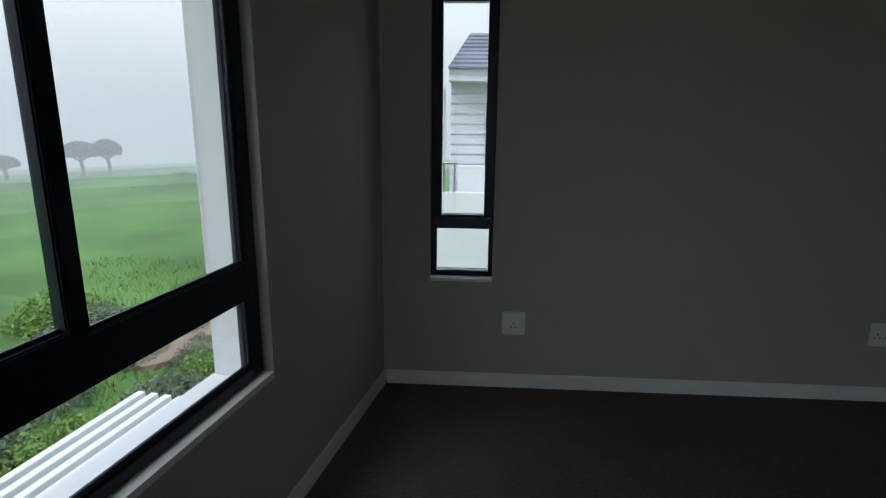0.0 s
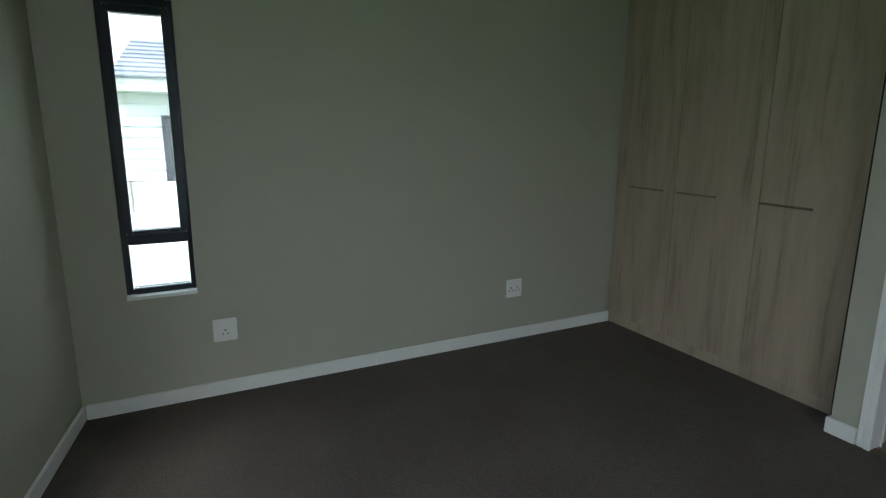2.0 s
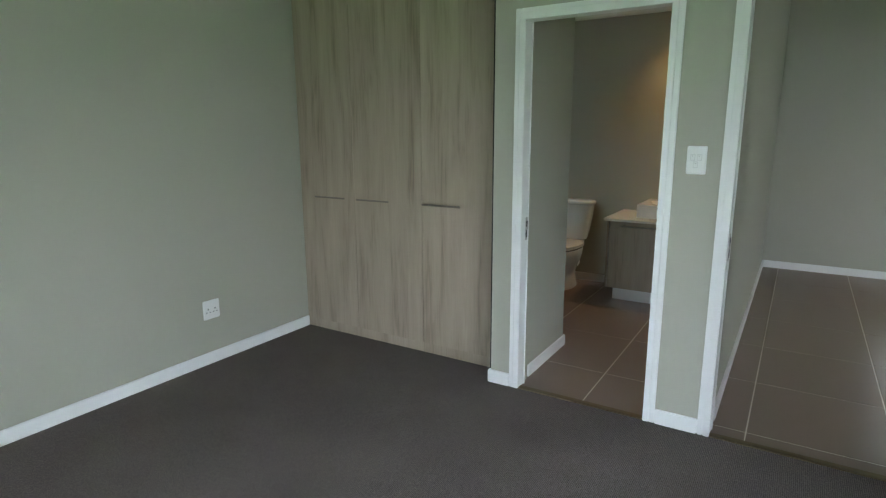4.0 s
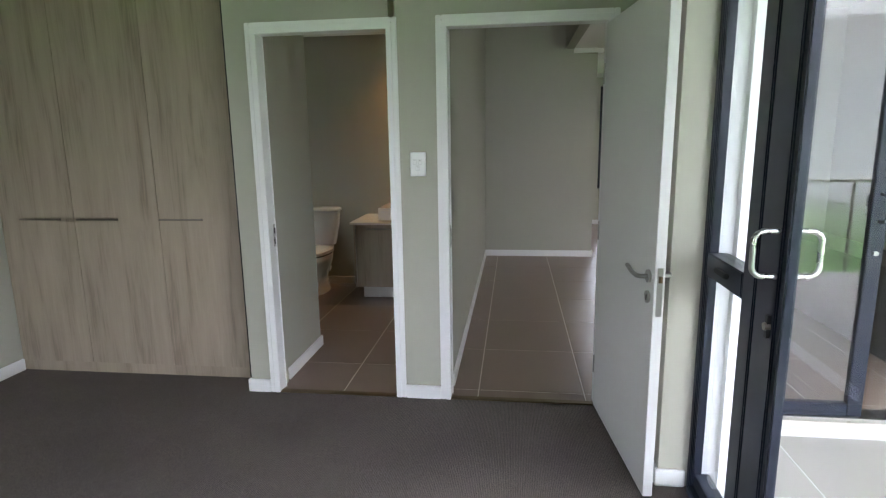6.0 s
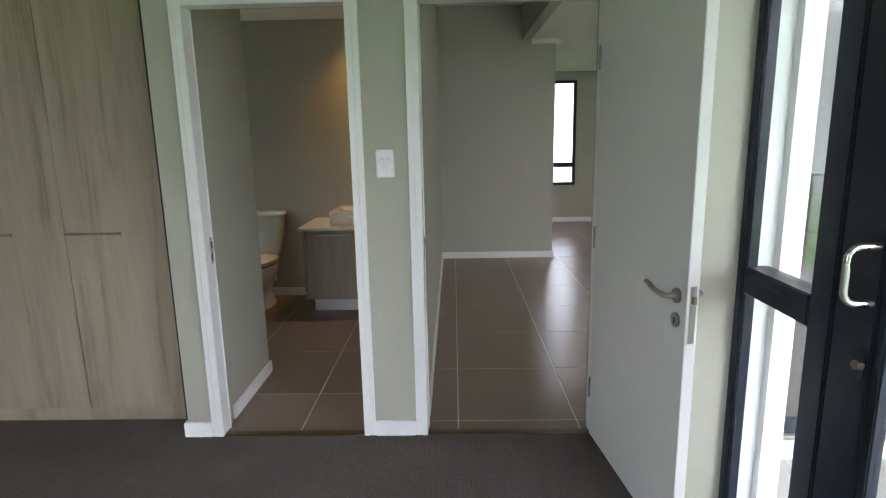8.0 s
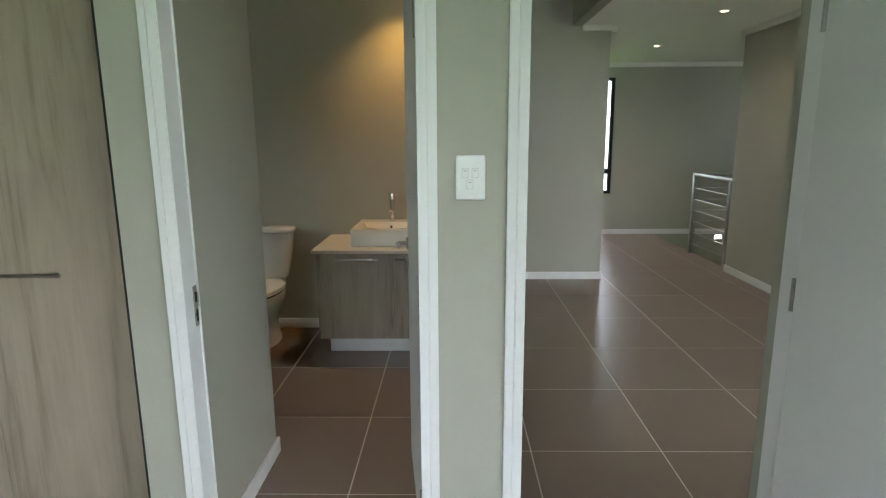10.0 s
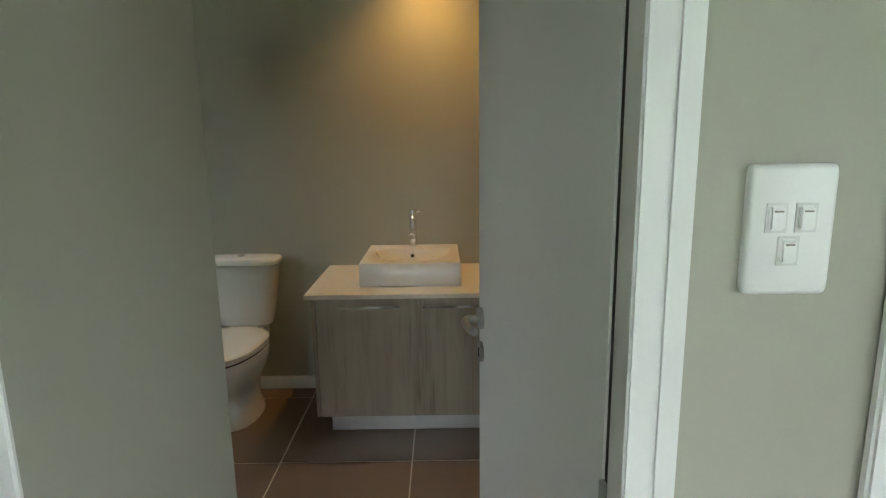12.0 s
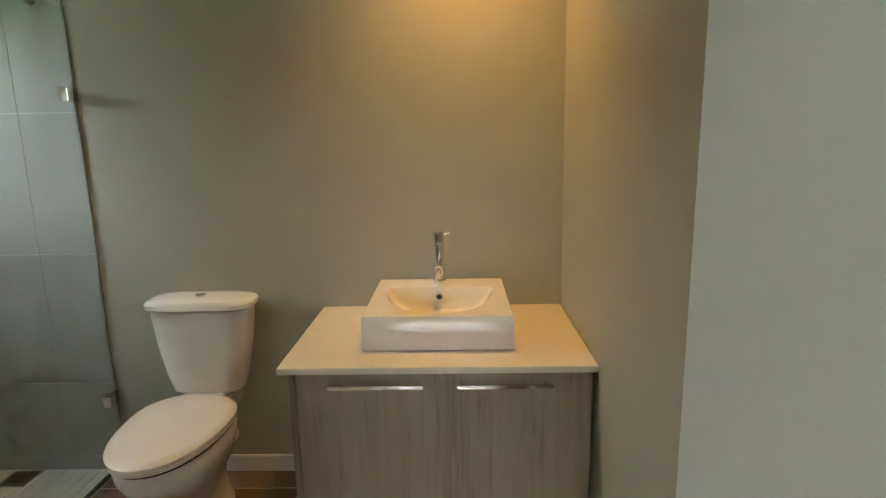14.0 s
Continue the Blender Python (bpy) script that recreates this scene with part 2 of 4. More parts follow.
def finish(bm, smooth):
    bmesh.ops.recalc_face_normals(bm, faces=bm.faces)
    for f in bm.faces:
        f.smooth = smooth
    if smooth:
        for e in bm.edges:
            if len(e.link_faces) == 2 and e.calc_face_angle() > radians(38):
                e.smooth = False


def mesh_object(name, bm, mat, origin=(0, 0, 0), smooth=True):
    finish(bm, smooth)
    bmesh.ops.translate(bm, verts=bm.verts, vec=-Vector(origin))
    me = bpy.data.meshes.new(name)
    bm.to_mesh(me)
    bm.free()
    me.materials.append(mat)
    ob = new(name, me)
    ob.location = origin
    return ob


def thing(name, at, label, category, group=""):
    e = new(name)
    e.location = at
    e.empty_display_size = 0.1
    return tagged(e, label, category, group)


def spot(ob):
    at = Vector(ob.location)
    while ob.parent:
        ob = ob.parent
        at += Vector(ob.location)
    return at


def part(name, bm, mat, parent, label="", smooth=True):
    """One mesh under a thing or a part; bm is in world places when the thing stands unturned."""
    ob = mesh_object(name, bm, mat, spot(parent), smooth)
    ob.location = (0, 0, 0)
    ob.parent = parent
    return tagged(ob, label)


def structure(name, bm, mat, label="", category=""):
    return tagged(mesh_object(name, bm, mat, smooth=False), label, category, kind="structure")


# ---- setting: bedroom ----
WX, NY, EX, SY = -3.37, 0.0, -0.17, -3.9       # west, north, door wall and south faces
TOP = 2.6
SKEW = -9.5                                    # the window wall runs askew, pivoted on the north-west corner
ASKEW = pose(WX, 0, 0, 0, 0, SKEW) @ pose(-WX, 0, 0)


def askew(ob):
    ob.matrix_world = ASKEW @ ob.matrix_basis
    return ob


def wedge(bm, z0, z1, out):
    """The slab between the square part of the bedroom and the askew wall."""
    k = math.tan(radians(-SKEW))
    ring = [(WX, 0.25), (WX - out, 0.25), (WX - out, 0.0), (WX - out + k * (SY - 0.22), SY - 0.22), (WX, SY - 0.22)]
    return loft(bm, [[Vector((x, y, z)) for x, y in ring] for z in (z0, z1)])


structure("floor_bedroom", wedge(boxes((WX, -0.17, SY - 0.22, 0.25, -0.2, 0.0), (-0.17, 0.02, -1.69, 0.2, -0.2, 0.0)), -0.2, 0.0, 0.1), CARPET, "dark brown ribbed loop-pile carpet", "carpet")
structure("wall_north", boxes((WX - 0.16, -3.127, 0, 0.16, -3.2, TOP), (-2.808, 1.56, 0, 0.16, -3.2, TOP), (2.26, 2.7, 0, 0.16, -3.2, TOP), (1.56, 2.26, 0, 0.16, -3.2, 1.34), (1.56, 2.26, 0, 0.16, 2.1, TOP), (-3.127, -2.808, 0, 0.16, -3.2, 0.593), (-3.127, -2.808, 0, 0.16, 2.0, TOP)), WALL, "sage green painted plaster wall", "wall")
WIN_N, WIN_S, SILL, HEAD = -1.11, -2.96, 0.577, 2.0
west = structure("wall_west", boxes((WX - 0.156, WX, WIN_N, 0, -3.2, TOP), (WX - 0.156, WX, -4.1, WIN_S, -3.2, TOP), (WX - 0.156, WX, WIN_S, WIN_N, -3.2, SILL), (WX - 0.156, WX, WIN_S, WIN_N, HEAD, TOP)), WALL, "sage green painted plaster wall with a wide window", "wall")
askew(west)
B0, B1, H0, H1, DH = -1.885, -2.6, -2.92, -3.728, 2.055   # bathroom and passage openings
structure("wall_east", boxes((EX, -0.03, B0 + 0.012, -1.702, 0, TOP), (EX, -0.03, H0 + 0.012, B1 - 0.047, 0, TOP), (EX, -0.03, SY, H1 - 0.012, 0, TOP), (EX, -0.03, B1 - 0.012, B0 + 0.012, DH + 0.012, TOP), (EX, -0.03, H1 - 0.012, H0 + 0.012, DH + 0.012, TOP)), WALL, "sage green painted wall with two doorways", "wall")
GX = -0.915
structure("wall_south", boxes((GX, -0.03, SY - 0.22, SY, 0, TOP), (-4.0, -3.2, SY - 0.22, SY, -3.2, TOP), (-3.2, GX, SY - 0.22, SY, 2.2, TOP)), WALL, "sage green painted wall round the balcony doors", "wall")
structure("ceiling_bedroom", wedge(boxes((WX, 0.1, SY - 0.22, 0.25, TOP, TOP + 0.15)), TOP, TOP + 0.15, 0.2), CEIL, "white painted flat ceiling", "ceiling")

# ---- setting: bathroom, passage and lounge ----
BX, BS, HY, BN = 2.45, -2.745, -2.91, 0.0      # bathroom back wall, south face, passage side, north end
LOW, HIGH = 2.53, 2.97
structure("wall_wardrobe_back", boxes((0.54, 0.62, -1.862, 0.0, 0, TOP), (-0.03, 0.54, -1.862, -1.70, 0, TOP)), WALL, "sage green painted bathroom wall", "wall")
structure("wall_partition", boxes((-0.03, 4.0, HY, BS, 0, HIGH)), WALL, "sage green painted partition wall", "wall")
structure("wall_bathroom_east", boxes((BX, BX + 0.15, BS, 0.0, 0, TOP)), WALL, "sage green painted bathroom wall", "wall")
structure("ceiling_bathroom", boxes((-0.03, BX + 0.15, BS, 0.0, 2.5, 2.6)), CEIL, "white painted bathroom ceiling", "ceiling")
FX, HB = 6.85, 4.01
structure("wall_passage_end", boxes((HB, FX, -4.25, HY + 0.165, 0, HIGH)), WALL, "sage green painted passage wall", "wall")
FWY0, FWY1, FWZ0, FWZ1 = -5.11, -4.7, 0.62, 2.33
structure("wall_far", boxes((FX, FX + 0.22, FWY1, -4.2, -1.6, HIGH), (FX, FX + 0.22, -8.5, FWY0, -1.6, HIGH), (FX, FX + 0.22, FWY0, FWY1, -1.6, FWZ0), (FX, FX + 0.22, FWY0, FWY1, FWZ1, HIGH)), WALL, "sage green painted far wall with a slim window", "wall")
structure("wall_lounge_south", boxes((2.2, 4.35, -6.05, -5.72, 0, HIGH), (0.1, 2.2, -6.35, -6.05, 0, HIGH)), WALL, "sage green painted lounge wall", "wall")
# out of view; both openings are added to let daylight brighten the lounge
structure("wall_lounge_end", boxes((-0.3, 0.4, -8.7, -8.5, -0.2, HIGH), (3.8, 4.7, -8.7, -8.5, -1.6, HIGH), (4.7, 6.5, -8.7, -8.5, -1.6, 1.95), (4.7, 6.5, -8.7, -8.5, 2.3, HIGH), (6.5, FX, -8.7, -8.5, -1.6, HIGH), (0.4, 3.8, -8.7, -8.5, 2.3, HIGH), (0.4, 3.8, -8.7, -8.5, -0.2, 0.1), (4.2, 4.35, -8.5, -6.05, -1.6, HIGH)), WALL, "sage green painted wall", "wall")
structure("wall_balcony_return", boxes((-0.3, -0.06, -4.5, SY - 0.22, -0.2, HIGH), (-0.3, -0.06, -8.5, -7.6, -0.2, HIGH), (-0.3, -0.06, -7.6, -4.5, 2.2, HIGH)), OUTER, "white plastered outside wall beside the balcony doors", "wall")
structure("ceiling_lounge", boxes((-0.3, FX, -8.5, -3.97, LOW, LOW + 0.1)), CEIL, "white painted lounge ceiling", "ceiling")
structure("ceiling_bulkhead", boxes((-0.03, FX, -3.97, -3.87, LOW, HIGH)), WALL, "painted bulkhead where the ceiling drops", "bulkhead")
structure("ceiling_passage", boxes((-0.3, FX, -3.87, HY + 0.165, HIGH, HIGH + 0.1)), CEIL, "white painted passage ceiling", "ceiling")
structure("cornice", boxes((FX - 0.06, FX, -8.5, -4.25, LOW - 0.06, LOW), (HB - 0.05, HB, -3.87, HY, HIGH - 0.06, HIGH), (HB - 0.05, HB, -4.25, -3.97, LOW - 0.05, LOW), (HB, FX - 0.06, -4.31, -4.25, LOW - 0.06, LOW), (2.2, 4.35, -5.72, -5.67, LOW - 0.05, LOW)), CEIL, "white plaster cornice", "cornice")
structure("stairwell_wall", boxes((4.35, FX, -5.9, -5.8, -1.7, -0.2), (4.35, FX, -5.8, -5.79, -0.2, -0.02)), WALL, "painted side of the stairwell", "wall")
structure("floor_bathroom", boxes((-0.17, BX, BS, -0.86, -0.2, -0.0012), (-0.17, BX, -0.86, -0.786, -0.2, -0.0012), (0.6, BX, -0.786, 0.0, -0.2, 0.004)), GROUT, "brown tiled bathroom floor with pale joints", "floor")
structure("floor_lounge", boxes((-0.17, 4.35, -5.72, HY, -0.2, -0.0012), (-0.3, 4.35, -8.5, -5.72, -0.2, -0.0012), (4.35, FX, -5.80, -4.25, -0.2, -0.0012), (-0.3, -0.17, -8.5, -4.1, -0.2, -0.0012)), GROUT, "brown tiled floor with pale joints", "floor")
structure("stairwell_floor", boxes((4.35, FX, -8.5, -5.8, -1.7, -1.6)), GROUT, "lower stair landing", "floor")


# skirtings
def skirting(name, x0, x1, y0, y1, h=0.078):
    bm = box(bmesh.new(), x0, x1, y0, y1, 0, h, bevel=0.004, seg=2)
    return tagged(mesh_object("baseboard", bm, TRIM), "white painted skirting board", "skirting", kind="structure")


T = 0.015
for r in ((WX + T, 0.0, -T, 0.0), (EX - 0.02, EX, B0 + 0.059, -1.687), (EX, -0.03, -1.702, -1.687), (EX - 0.02, EX, H0 + 0.059, B1 - 0.059),
          (GX, -0.75, SY, SY + T), (GX - T, GX, SY - 0.11, SY + T), (0.0, 0.62 + T, -1.862 - T, -1.862), (0.62, 0.62 + T, -1.862, -0.86),
          (BX - T, BX, BS, -0.86), (0.0, 1.85, BS, BS + T), (0.0, HB, HY - T, HY), (HB - T, HB, -4.25 - T, HY - T), (HB, FX, -4.25 - T, -4.25),
          (FX - T, FX, -8.5, -4.25 - T), (2.2 - T, 4.35, -5.72, -5.72 + T), (2.2 - T, 2.2, -6.05, -5.72)):
    skirting("baseboard", *r)
askew(skirting("baseboard", WX, WX + T, SY - 0.02, -0.003))


# door frames with architraves
def door_frame(name, ya, yb, h, label, hinge=-0.095):
    """A white frame lining an opening from ya (north) to yb (south) in the east wall."""
    e = tagged(thing(name, ((EX - 0.03) / 2, (ya + yb) / 2, 0), label, "door frame"), kind="structure")
    f, w, p = 0.03, 0.028, 0.016
    for y0, y1, end in ((ya - f, ya, -0.095), (yb, yb + f, hinge)):
        part("jamb", box(bmesh.new(), EX - 0.018, end, y0, y1, 0, h - f, bevel=0.003), TRIM, e)
    part("lintel_lining", box(bmesh.new(), EX - 0.018, -0.095, yb, ya, h - f, h, bevel=0.002), TRIM, e)
    for x0, x1 in ((EX - p, EX),):
        for y0, y1 in ((ya + 0.0005, ya + w), (yb - w, yb - 0.0005)):
            part("architrave", box(bmesh.new(), x0, x1, y0, y1, 0, h + w, bevel=0.004), TRIM, e)
        part("architrave", box(bmesh.new(), x0, x1, yb + 0.0002, ya - 0.0002, h + 0.0005, h + w, bevel=0.004), TRIM, e)
    part("stop", boxes((-0.1, -0.0955, ya - f - 0.006, ya - f, 0, h - f)), TRIM, e)
    return e


bath_frame = door_frame("door_frame", B0 + 0.03, B1 - 0.03, DH + 0.03, "white painted timber frame of the bathroom doorway", -0.134)
hall_frame = door_frame("door_frame", H0 + 0.03, H1 - 0.03, DH + 0.03, "white painted timber frame of the passage doorway")
for fr, y in ((bath_frame, B0), (hall_frame, H0)):
    sp = part("strike_plate", box(bmesh.new(), -0.127, -0.105, y - 0.003, y + 0.004, 0.885, 1.015, bevel=0.001), STEEL, fr, "brushed steel strike plate")
    part("lip", boxes((-0.106, -0.0955, y - 0.005, y + 0.002, 0.945, 0.99)), STEEL, sp)
    part("latch_hole", boxes((-0.122, -0.11, y - 0.0045, y, 0.962, 0.995), (-0.121, -0.111, y - 0.0045, y, 0.9, 0.94)), BLACK, sp)
tagged(mesh_object("threshold_strip", boxes((EX - 0.01, EX + 0.03, B1, B0, -0.004, 0.006)), BRASS), "thin brass carpet edge strip in the bathroom doorway", "threshold", "threshold strips")
tagged(mesh_object("threshold_strip", boxes((EX - 0.01, EX + 0.03, H1, H0, -0.004, 0.006)), BRASS), "thin brass carpet edge strip in the passage doorway", "threshold", "threshold strips")
for z in (0.26, 1.8):
    hp = part("hinge_plate", boxes((-0.155, -0.1345, B1 - 0.002, B1 + 0.0015, z - 0.05, z + 0.05)), DARK_METAL, bath_frame, "dark steel butt hinge")
    part("knuckle", rod(bmesh.new(), (-0.129, B1 + 0.005, z - 0.05), (-0.129, B1 + 0.005, z + 0.05), 0.0055, 10), STEEL, hp)


# ---- windows and glazed doors ----
def pane(name, r, parent, mat=None):
    ob = part(name, boxes(r), mat or GLASS, parent, smooth=False)
    ob.visible_shadow = False
    return ob


def bar(name, r, parent, label="", mat=None, bevel=0.004):
    return part(name, box(bmesh.new(), *r, bevel=bevel), mat or ALU, parent, label)


# wide bedroom window
w1 = tagged(thing("window_1", (WX - 0.07, (WIN_N + WIN_S) / 2, SILL), "charcoal aluminium casement window with a low fixed light", "window"), kind="structure")
X0, X1, LEFT, RIGHT = WX - 0.07, WX - 0.036, WIN_S + 0.06, WIN_N - 0.06
bar("window_frame", (X0, X1, RIGHT, WIN_N, SILL, HEAD), w1)
bar("window_frame", (X0, X1, WIN_S, LEFT, SILL, HEAD), w1)
bar("window_frame", (X0, X1, LEFT, RIGHT, SILL, SILL + 0.042), w1)
bar("window_frame", (X0, X1, LEFT, RIGHT, HEAD - 0.05, HEAD), w1)
bar("transom", (X0 - 0.002, X1 + 0.004, LEFT, RIGHT, 0.848, 0.966), w1)
MULL = (-1.782, -2.36)
for y in MULL:
    bar("mullion", (X0 - 0.002, X1 + 0.004, y - 0.022, y + 0.026, 0.966, HEAD - 0.05), w1)
sash = bar("sash", (X0 + 0.004, X1 + 0.008, MULL[1] + 0.028, MULL[0] - 0.023, 0.955, 0.987), w1)
for y in (MULL[0] - 0.033, MULL[1] + 0.027):
    bar("sash_rail", (X0 + 0.006, X1 + 0.006, y, y + 0.01, 0.987, HEAD - 0.1), sash)
bar("sash_rail", (X0 + 0.006, X1 + 0.006, MULL[1] + 0.03, MULL[0] - 0.03, HEAD - 0.1, HEAD - 0.05), sash)
for y0, y1, z0 in ((MULL[0] + 0.026, RIGHT, 0.966), (MULL[1] + 0.037, MULL[0] - 0.033, 0.987), (LEFT, MULL[1] - 0.022, 0.966)):
    pane("pane", (WX - 0.06, WX - 0.054, y0, y1, z0, HEAD - 0.05), w1)
    bar("glazing_bead", (WX - 0.053, WX - 0.042, y0, y1, z0, z0 + 0.009), w1, bevel=0.002)
bar("glazing_bead", (WX - 0.053, WX - 0.042, RIGHT - 0.012, RIGHT, 0.975, HEAD - 0.05), w1, bevel=0.002)
pane("pane", (WX - 0.06, WX - 0.054, LEFT, RIGHT, SILL + 0.042, 0.848), w1)
bar("glazing_bead", (WX - 0.053, WX - 0.042, LEFT, RIGHT, SILL + 0.042, SILL + 0.058), w1, bevel=0.002)
bar("glazing_bead", (WX - 0.053, WX - 0.042, RIGHT - 0.012, RIGHT, SILL + 0.058, 0.848), w1, bevel=0.002)
board = structure("window_board", boxes((WX - 0.04, WX + 0.001, WIN_S, WIN_N, SILL - 0.02, SILL + 0.002)), TRIM, "white painted window sill", "window sill")
askew(w1), askew(board)

# slim bedroom window in the north wall
w2 = tagged(thing("window_2", (-2.97, 0.08, 0.593), "slim charcoal aluminium window with a low fixed light", "window"), kind="structure")
NX0, NX1, NZ0, NZ1 = -3.127, -2.808, 0.593, 2.0
for r in ((NX0, NX0 + 0.03, 0.05, 0.11, NZ0, NZ1), (NX1 - 0.022, NX1, 0.05, 0.11, NZ0, NZ1), (NX0 + 0.03, NX1 - 0.022, 0.05, 0.11, NZ0, NZ0 + 0.03), (NX0 + 0.03, NX1 - 0.022, 0.05, 0.11, NZ1 - 0.04, NZ1)):
    bar("window_frame", r, w2)
bar("transom", (NX0 + 0.03, NX1 - 0.022, 0.046, 0.112, 0.845, 0.9), w2)
s2 = bar("sash", (NX0 + 0.03, NX0 + 0.054, 0.042, 0.1, 0.9, NZ1 - 0.04), w2)
bar("sash_rail", (NX1 - 0.05, NX1 - 0.022, 0.042, 0.1, 0.9, NZ1 - 0.04), s2)
bar("sash_rail", (NX0 + 0.054, NX1 - 0.05, 0.042, 0.1, 0.9, 0.917), s2)
bar("sash_rail", (NX0 + 0.054, NX1 - 0.05, 0.042, 0.1, NZ1 - 0.075, NZ1 - 0.04), s2)
bar("catch", (-3.0, -2.9, 0.03, 0.042, 0.895, 0.906), w2, "black peg stay", RUBBER, 0.002)
pane("pane", (NX0 + 0.054, NX1 - 0.05, 0.075, 0.081, 0.917, NZ1 - 0.075), w2)
pane("pane", (NX0 + 0.03, NX1 - 0.022, 0.075, 0.081, NZ0 + 0.03, 0.845), w2)
structure("window_board", boxes((NX0, NX1, -0.001, 0.05, NZ0 - 0.015, NZ0 + 0.002)), TRIM, "white painted window sill", "window sill")

# bathroom window beside the shower
w4 = tagged(thing("window_4", (1.91, 0.08, 1.34), "charcoal aluminium bathroom window with obscured light", "window"), kind="structure")
for r in ((1.56, 1.6, 0.05, 0.11, 1.34, 2.1), (2.22, 2.26, 0.05, 0.11, 1.34, 2.1), (1.6, 2.22, 0.05, 0.11, 1.34, 1.38), (1.6, 2.22, 0.05, 0.11, 2.06, 2.1)):
    bar("window_frame", r, w4)
pane("pane", (1.6, 2.22, 0.075, 0.081, 1.38, 2.06), w4)

# slim window in the far wall
w3 = tagged(thing("window_3", (FX + 0.05, (FWY0 + FWY1) / 2, FWZ0), "slim charcoal aluminium window in the far wall", "window"), kind="structure")
FF = 0.05
for r in ((FX + 0.03, FX + 0.09, FWY0, FWY0 + FF, FWZ0, FWZ1), (FX + 0.03, FX + 0.09, FWY1 - FF, FWY1, FWZ0, FWZ1), (FX + 0.03, FX + 0.09, FWY0 + FF, FWY1 - FF, FWZ0, FWZ0 + FF), (FX + 0.03, FX + 0.09, FWY0 + FF, FWY1 - FF, FWZ1 - FF, FWZ1)):
    bar("window_frame", r, w3)
bar("transom", (FX + 0.028, FX + 0.092, FWY0 + FF, FWY1 - FF, 0.92, 1.0), w3)
pane("pane", (FX + 0.06, FX + 0.066, FWY0 + FF, FWY1 - FF, 1.0, FWZ1 - FF), w3)
pane("pane", (FX + 0.06, FX + 0.066, FWY0 + FF, FWY1 - FF, FWZ0 + FF, 0.92), w3)


def pull(parent, x, y, z, out, length=0.135, along="y"):
    """A steel D pull handle; out is how far and which way it stands off."""
    r, n = 0.03, abs(out)
    s = math.copysign(1, out)
    bm = bmesh.new()
    pts = [(0, 0, 0), (0, s * (n - r), 0)]
    pts += [(0, s * (n - r + r * math.sin(radians(a))), -(r - r * math.cos(radians(a)))) for a in range(15, 91, 15)]
    lower = [(p[0], p[1], -length - p[2]) for p in pts[::-1]]
    pts = [Vector(p) for p in pts + lower]
    if along == "x":
        pts = [Vector((p.y, p.x, p.z)) for p in pts]
    tube(bm, [Vector((x, y, z + length / 2)) + p for p in pts], 0.0085, 14)
    return part("pull_handle", bm, PULL, parent, "brushed steel D-shaped pull handle")


# balcony doors of the bedroom
GY0, GY1, GT = SY - 0.21, SY - 0.13, 2.2
d3 = tagged(thing("door_3", (-2.0, SY - 0.16, 0), "charcoal aluminium glazed balcony doors with a narrow side light", "glazed door"), kind="structure")
bar("door_frame", (GX - 0.035, GX, GY0 + 0.043, GY1 + 0.01, 0, GT), d3)
bar("door_frame", (-3.2, -3.145, GY0, GY1 + 0.01, 0, GT), d3)
bar("door_frame", (-3.145, GX - 0.035, GY0, GY1 + 0.01, GT - 0.06, GT), d3)
bar("sill_track", (-3.145, GX - 0.035, GY0, GY1 + 0.02, -0.004, 0.03), d3)
bar("mullion", (-1.385, -1.295, GY0, GY1, 0.03, GT - 0.06), d3)
bar("side_light_rail", (-1.295, GX - 0.035, GY0 + 0.01, GY1 - 0.005, 0.03, 0.085), d3)
tr = bar("transom", (-1.295, GX - 0.035, GY0 + 0.004, GY1 + 0.004, 0.945, 1.035), d3)
bar("glazing_bead", (-0.962, GX - 0.035, GY0 + 0.045, GY1 + 0.002, 0.03, GT - 0.06), d3)
catch = part("catch", box(bmesh.new(), -1.19, -1.08, GY1 + 0.003, GY1 + 0.022, 0.985, 1.005, bevel=0.004), RUBBER, tr, "black window catch")
pane("pane", (-1.295, GX - 0.035, GY0 + 0.048, GY0 + 0.054, 0.085, 0.945), d3)
pane("pane", (-1.295, GX - 0.035, GY0 + 0.048, GY0 + 0.054, 1.035, GT - 0.06), d3)
leaf3 = bar("sliding_leaf", (-1.53, -1.39, GY1 - 0.05, GY1 - 0.005, 0.035, GT - 0.065), d3)
bar("leaf_bead", (-1.56, -1.53, GY1 - 0.045, GY1 - 0.012, 0.1, GT - 0.13), leaf3)
bar("leaf_rail", (-2.5, -1.53, GY1 - 0.05, GY1 - 0.006, 0.035, 0.1), leaf3)
bar("leaf_rail", (-2.5, -1.53, GY1 - 0.05, GY1 - 0.006, GT - 0.13, GT - 0.065), leaf3)
bar("leaf_stile", (-2.58, -2.5, GY1 - 0.05, GY1 - 0.005, 0.035, GT - 0.065), leaf3)
pane("pane", (-2.5, -1.56, GY1 - 0.032, GY1 - 0.026, 0.1, GT - 0.13), d3)
pane("pane", (-3.145, -2.6, GY0 + 0.02, GY0 + 0.026, 0.03, GT - 0.06), d3)
pull(leaf3, -1.515, GY1 - 0.005, 1.143, 0.07)
pull(leaf3, -1.515, GY1 - 0.05, 1.143, -0.07)
lk = part("lock_cylinder", rod(bmesh.new(), (-1.505, GY1 - 0.006, 0.92), (-1.505, GY1 + 0.012, 0.92), 0.012), DARK_METAL, leaf3, "steel lock cylinder")
part("lock_tail", boxes((-1.513, -1.497, GY1 - 0.005, GY1 + 0.006, 0.885, 0.955)), RUBBER, lk)

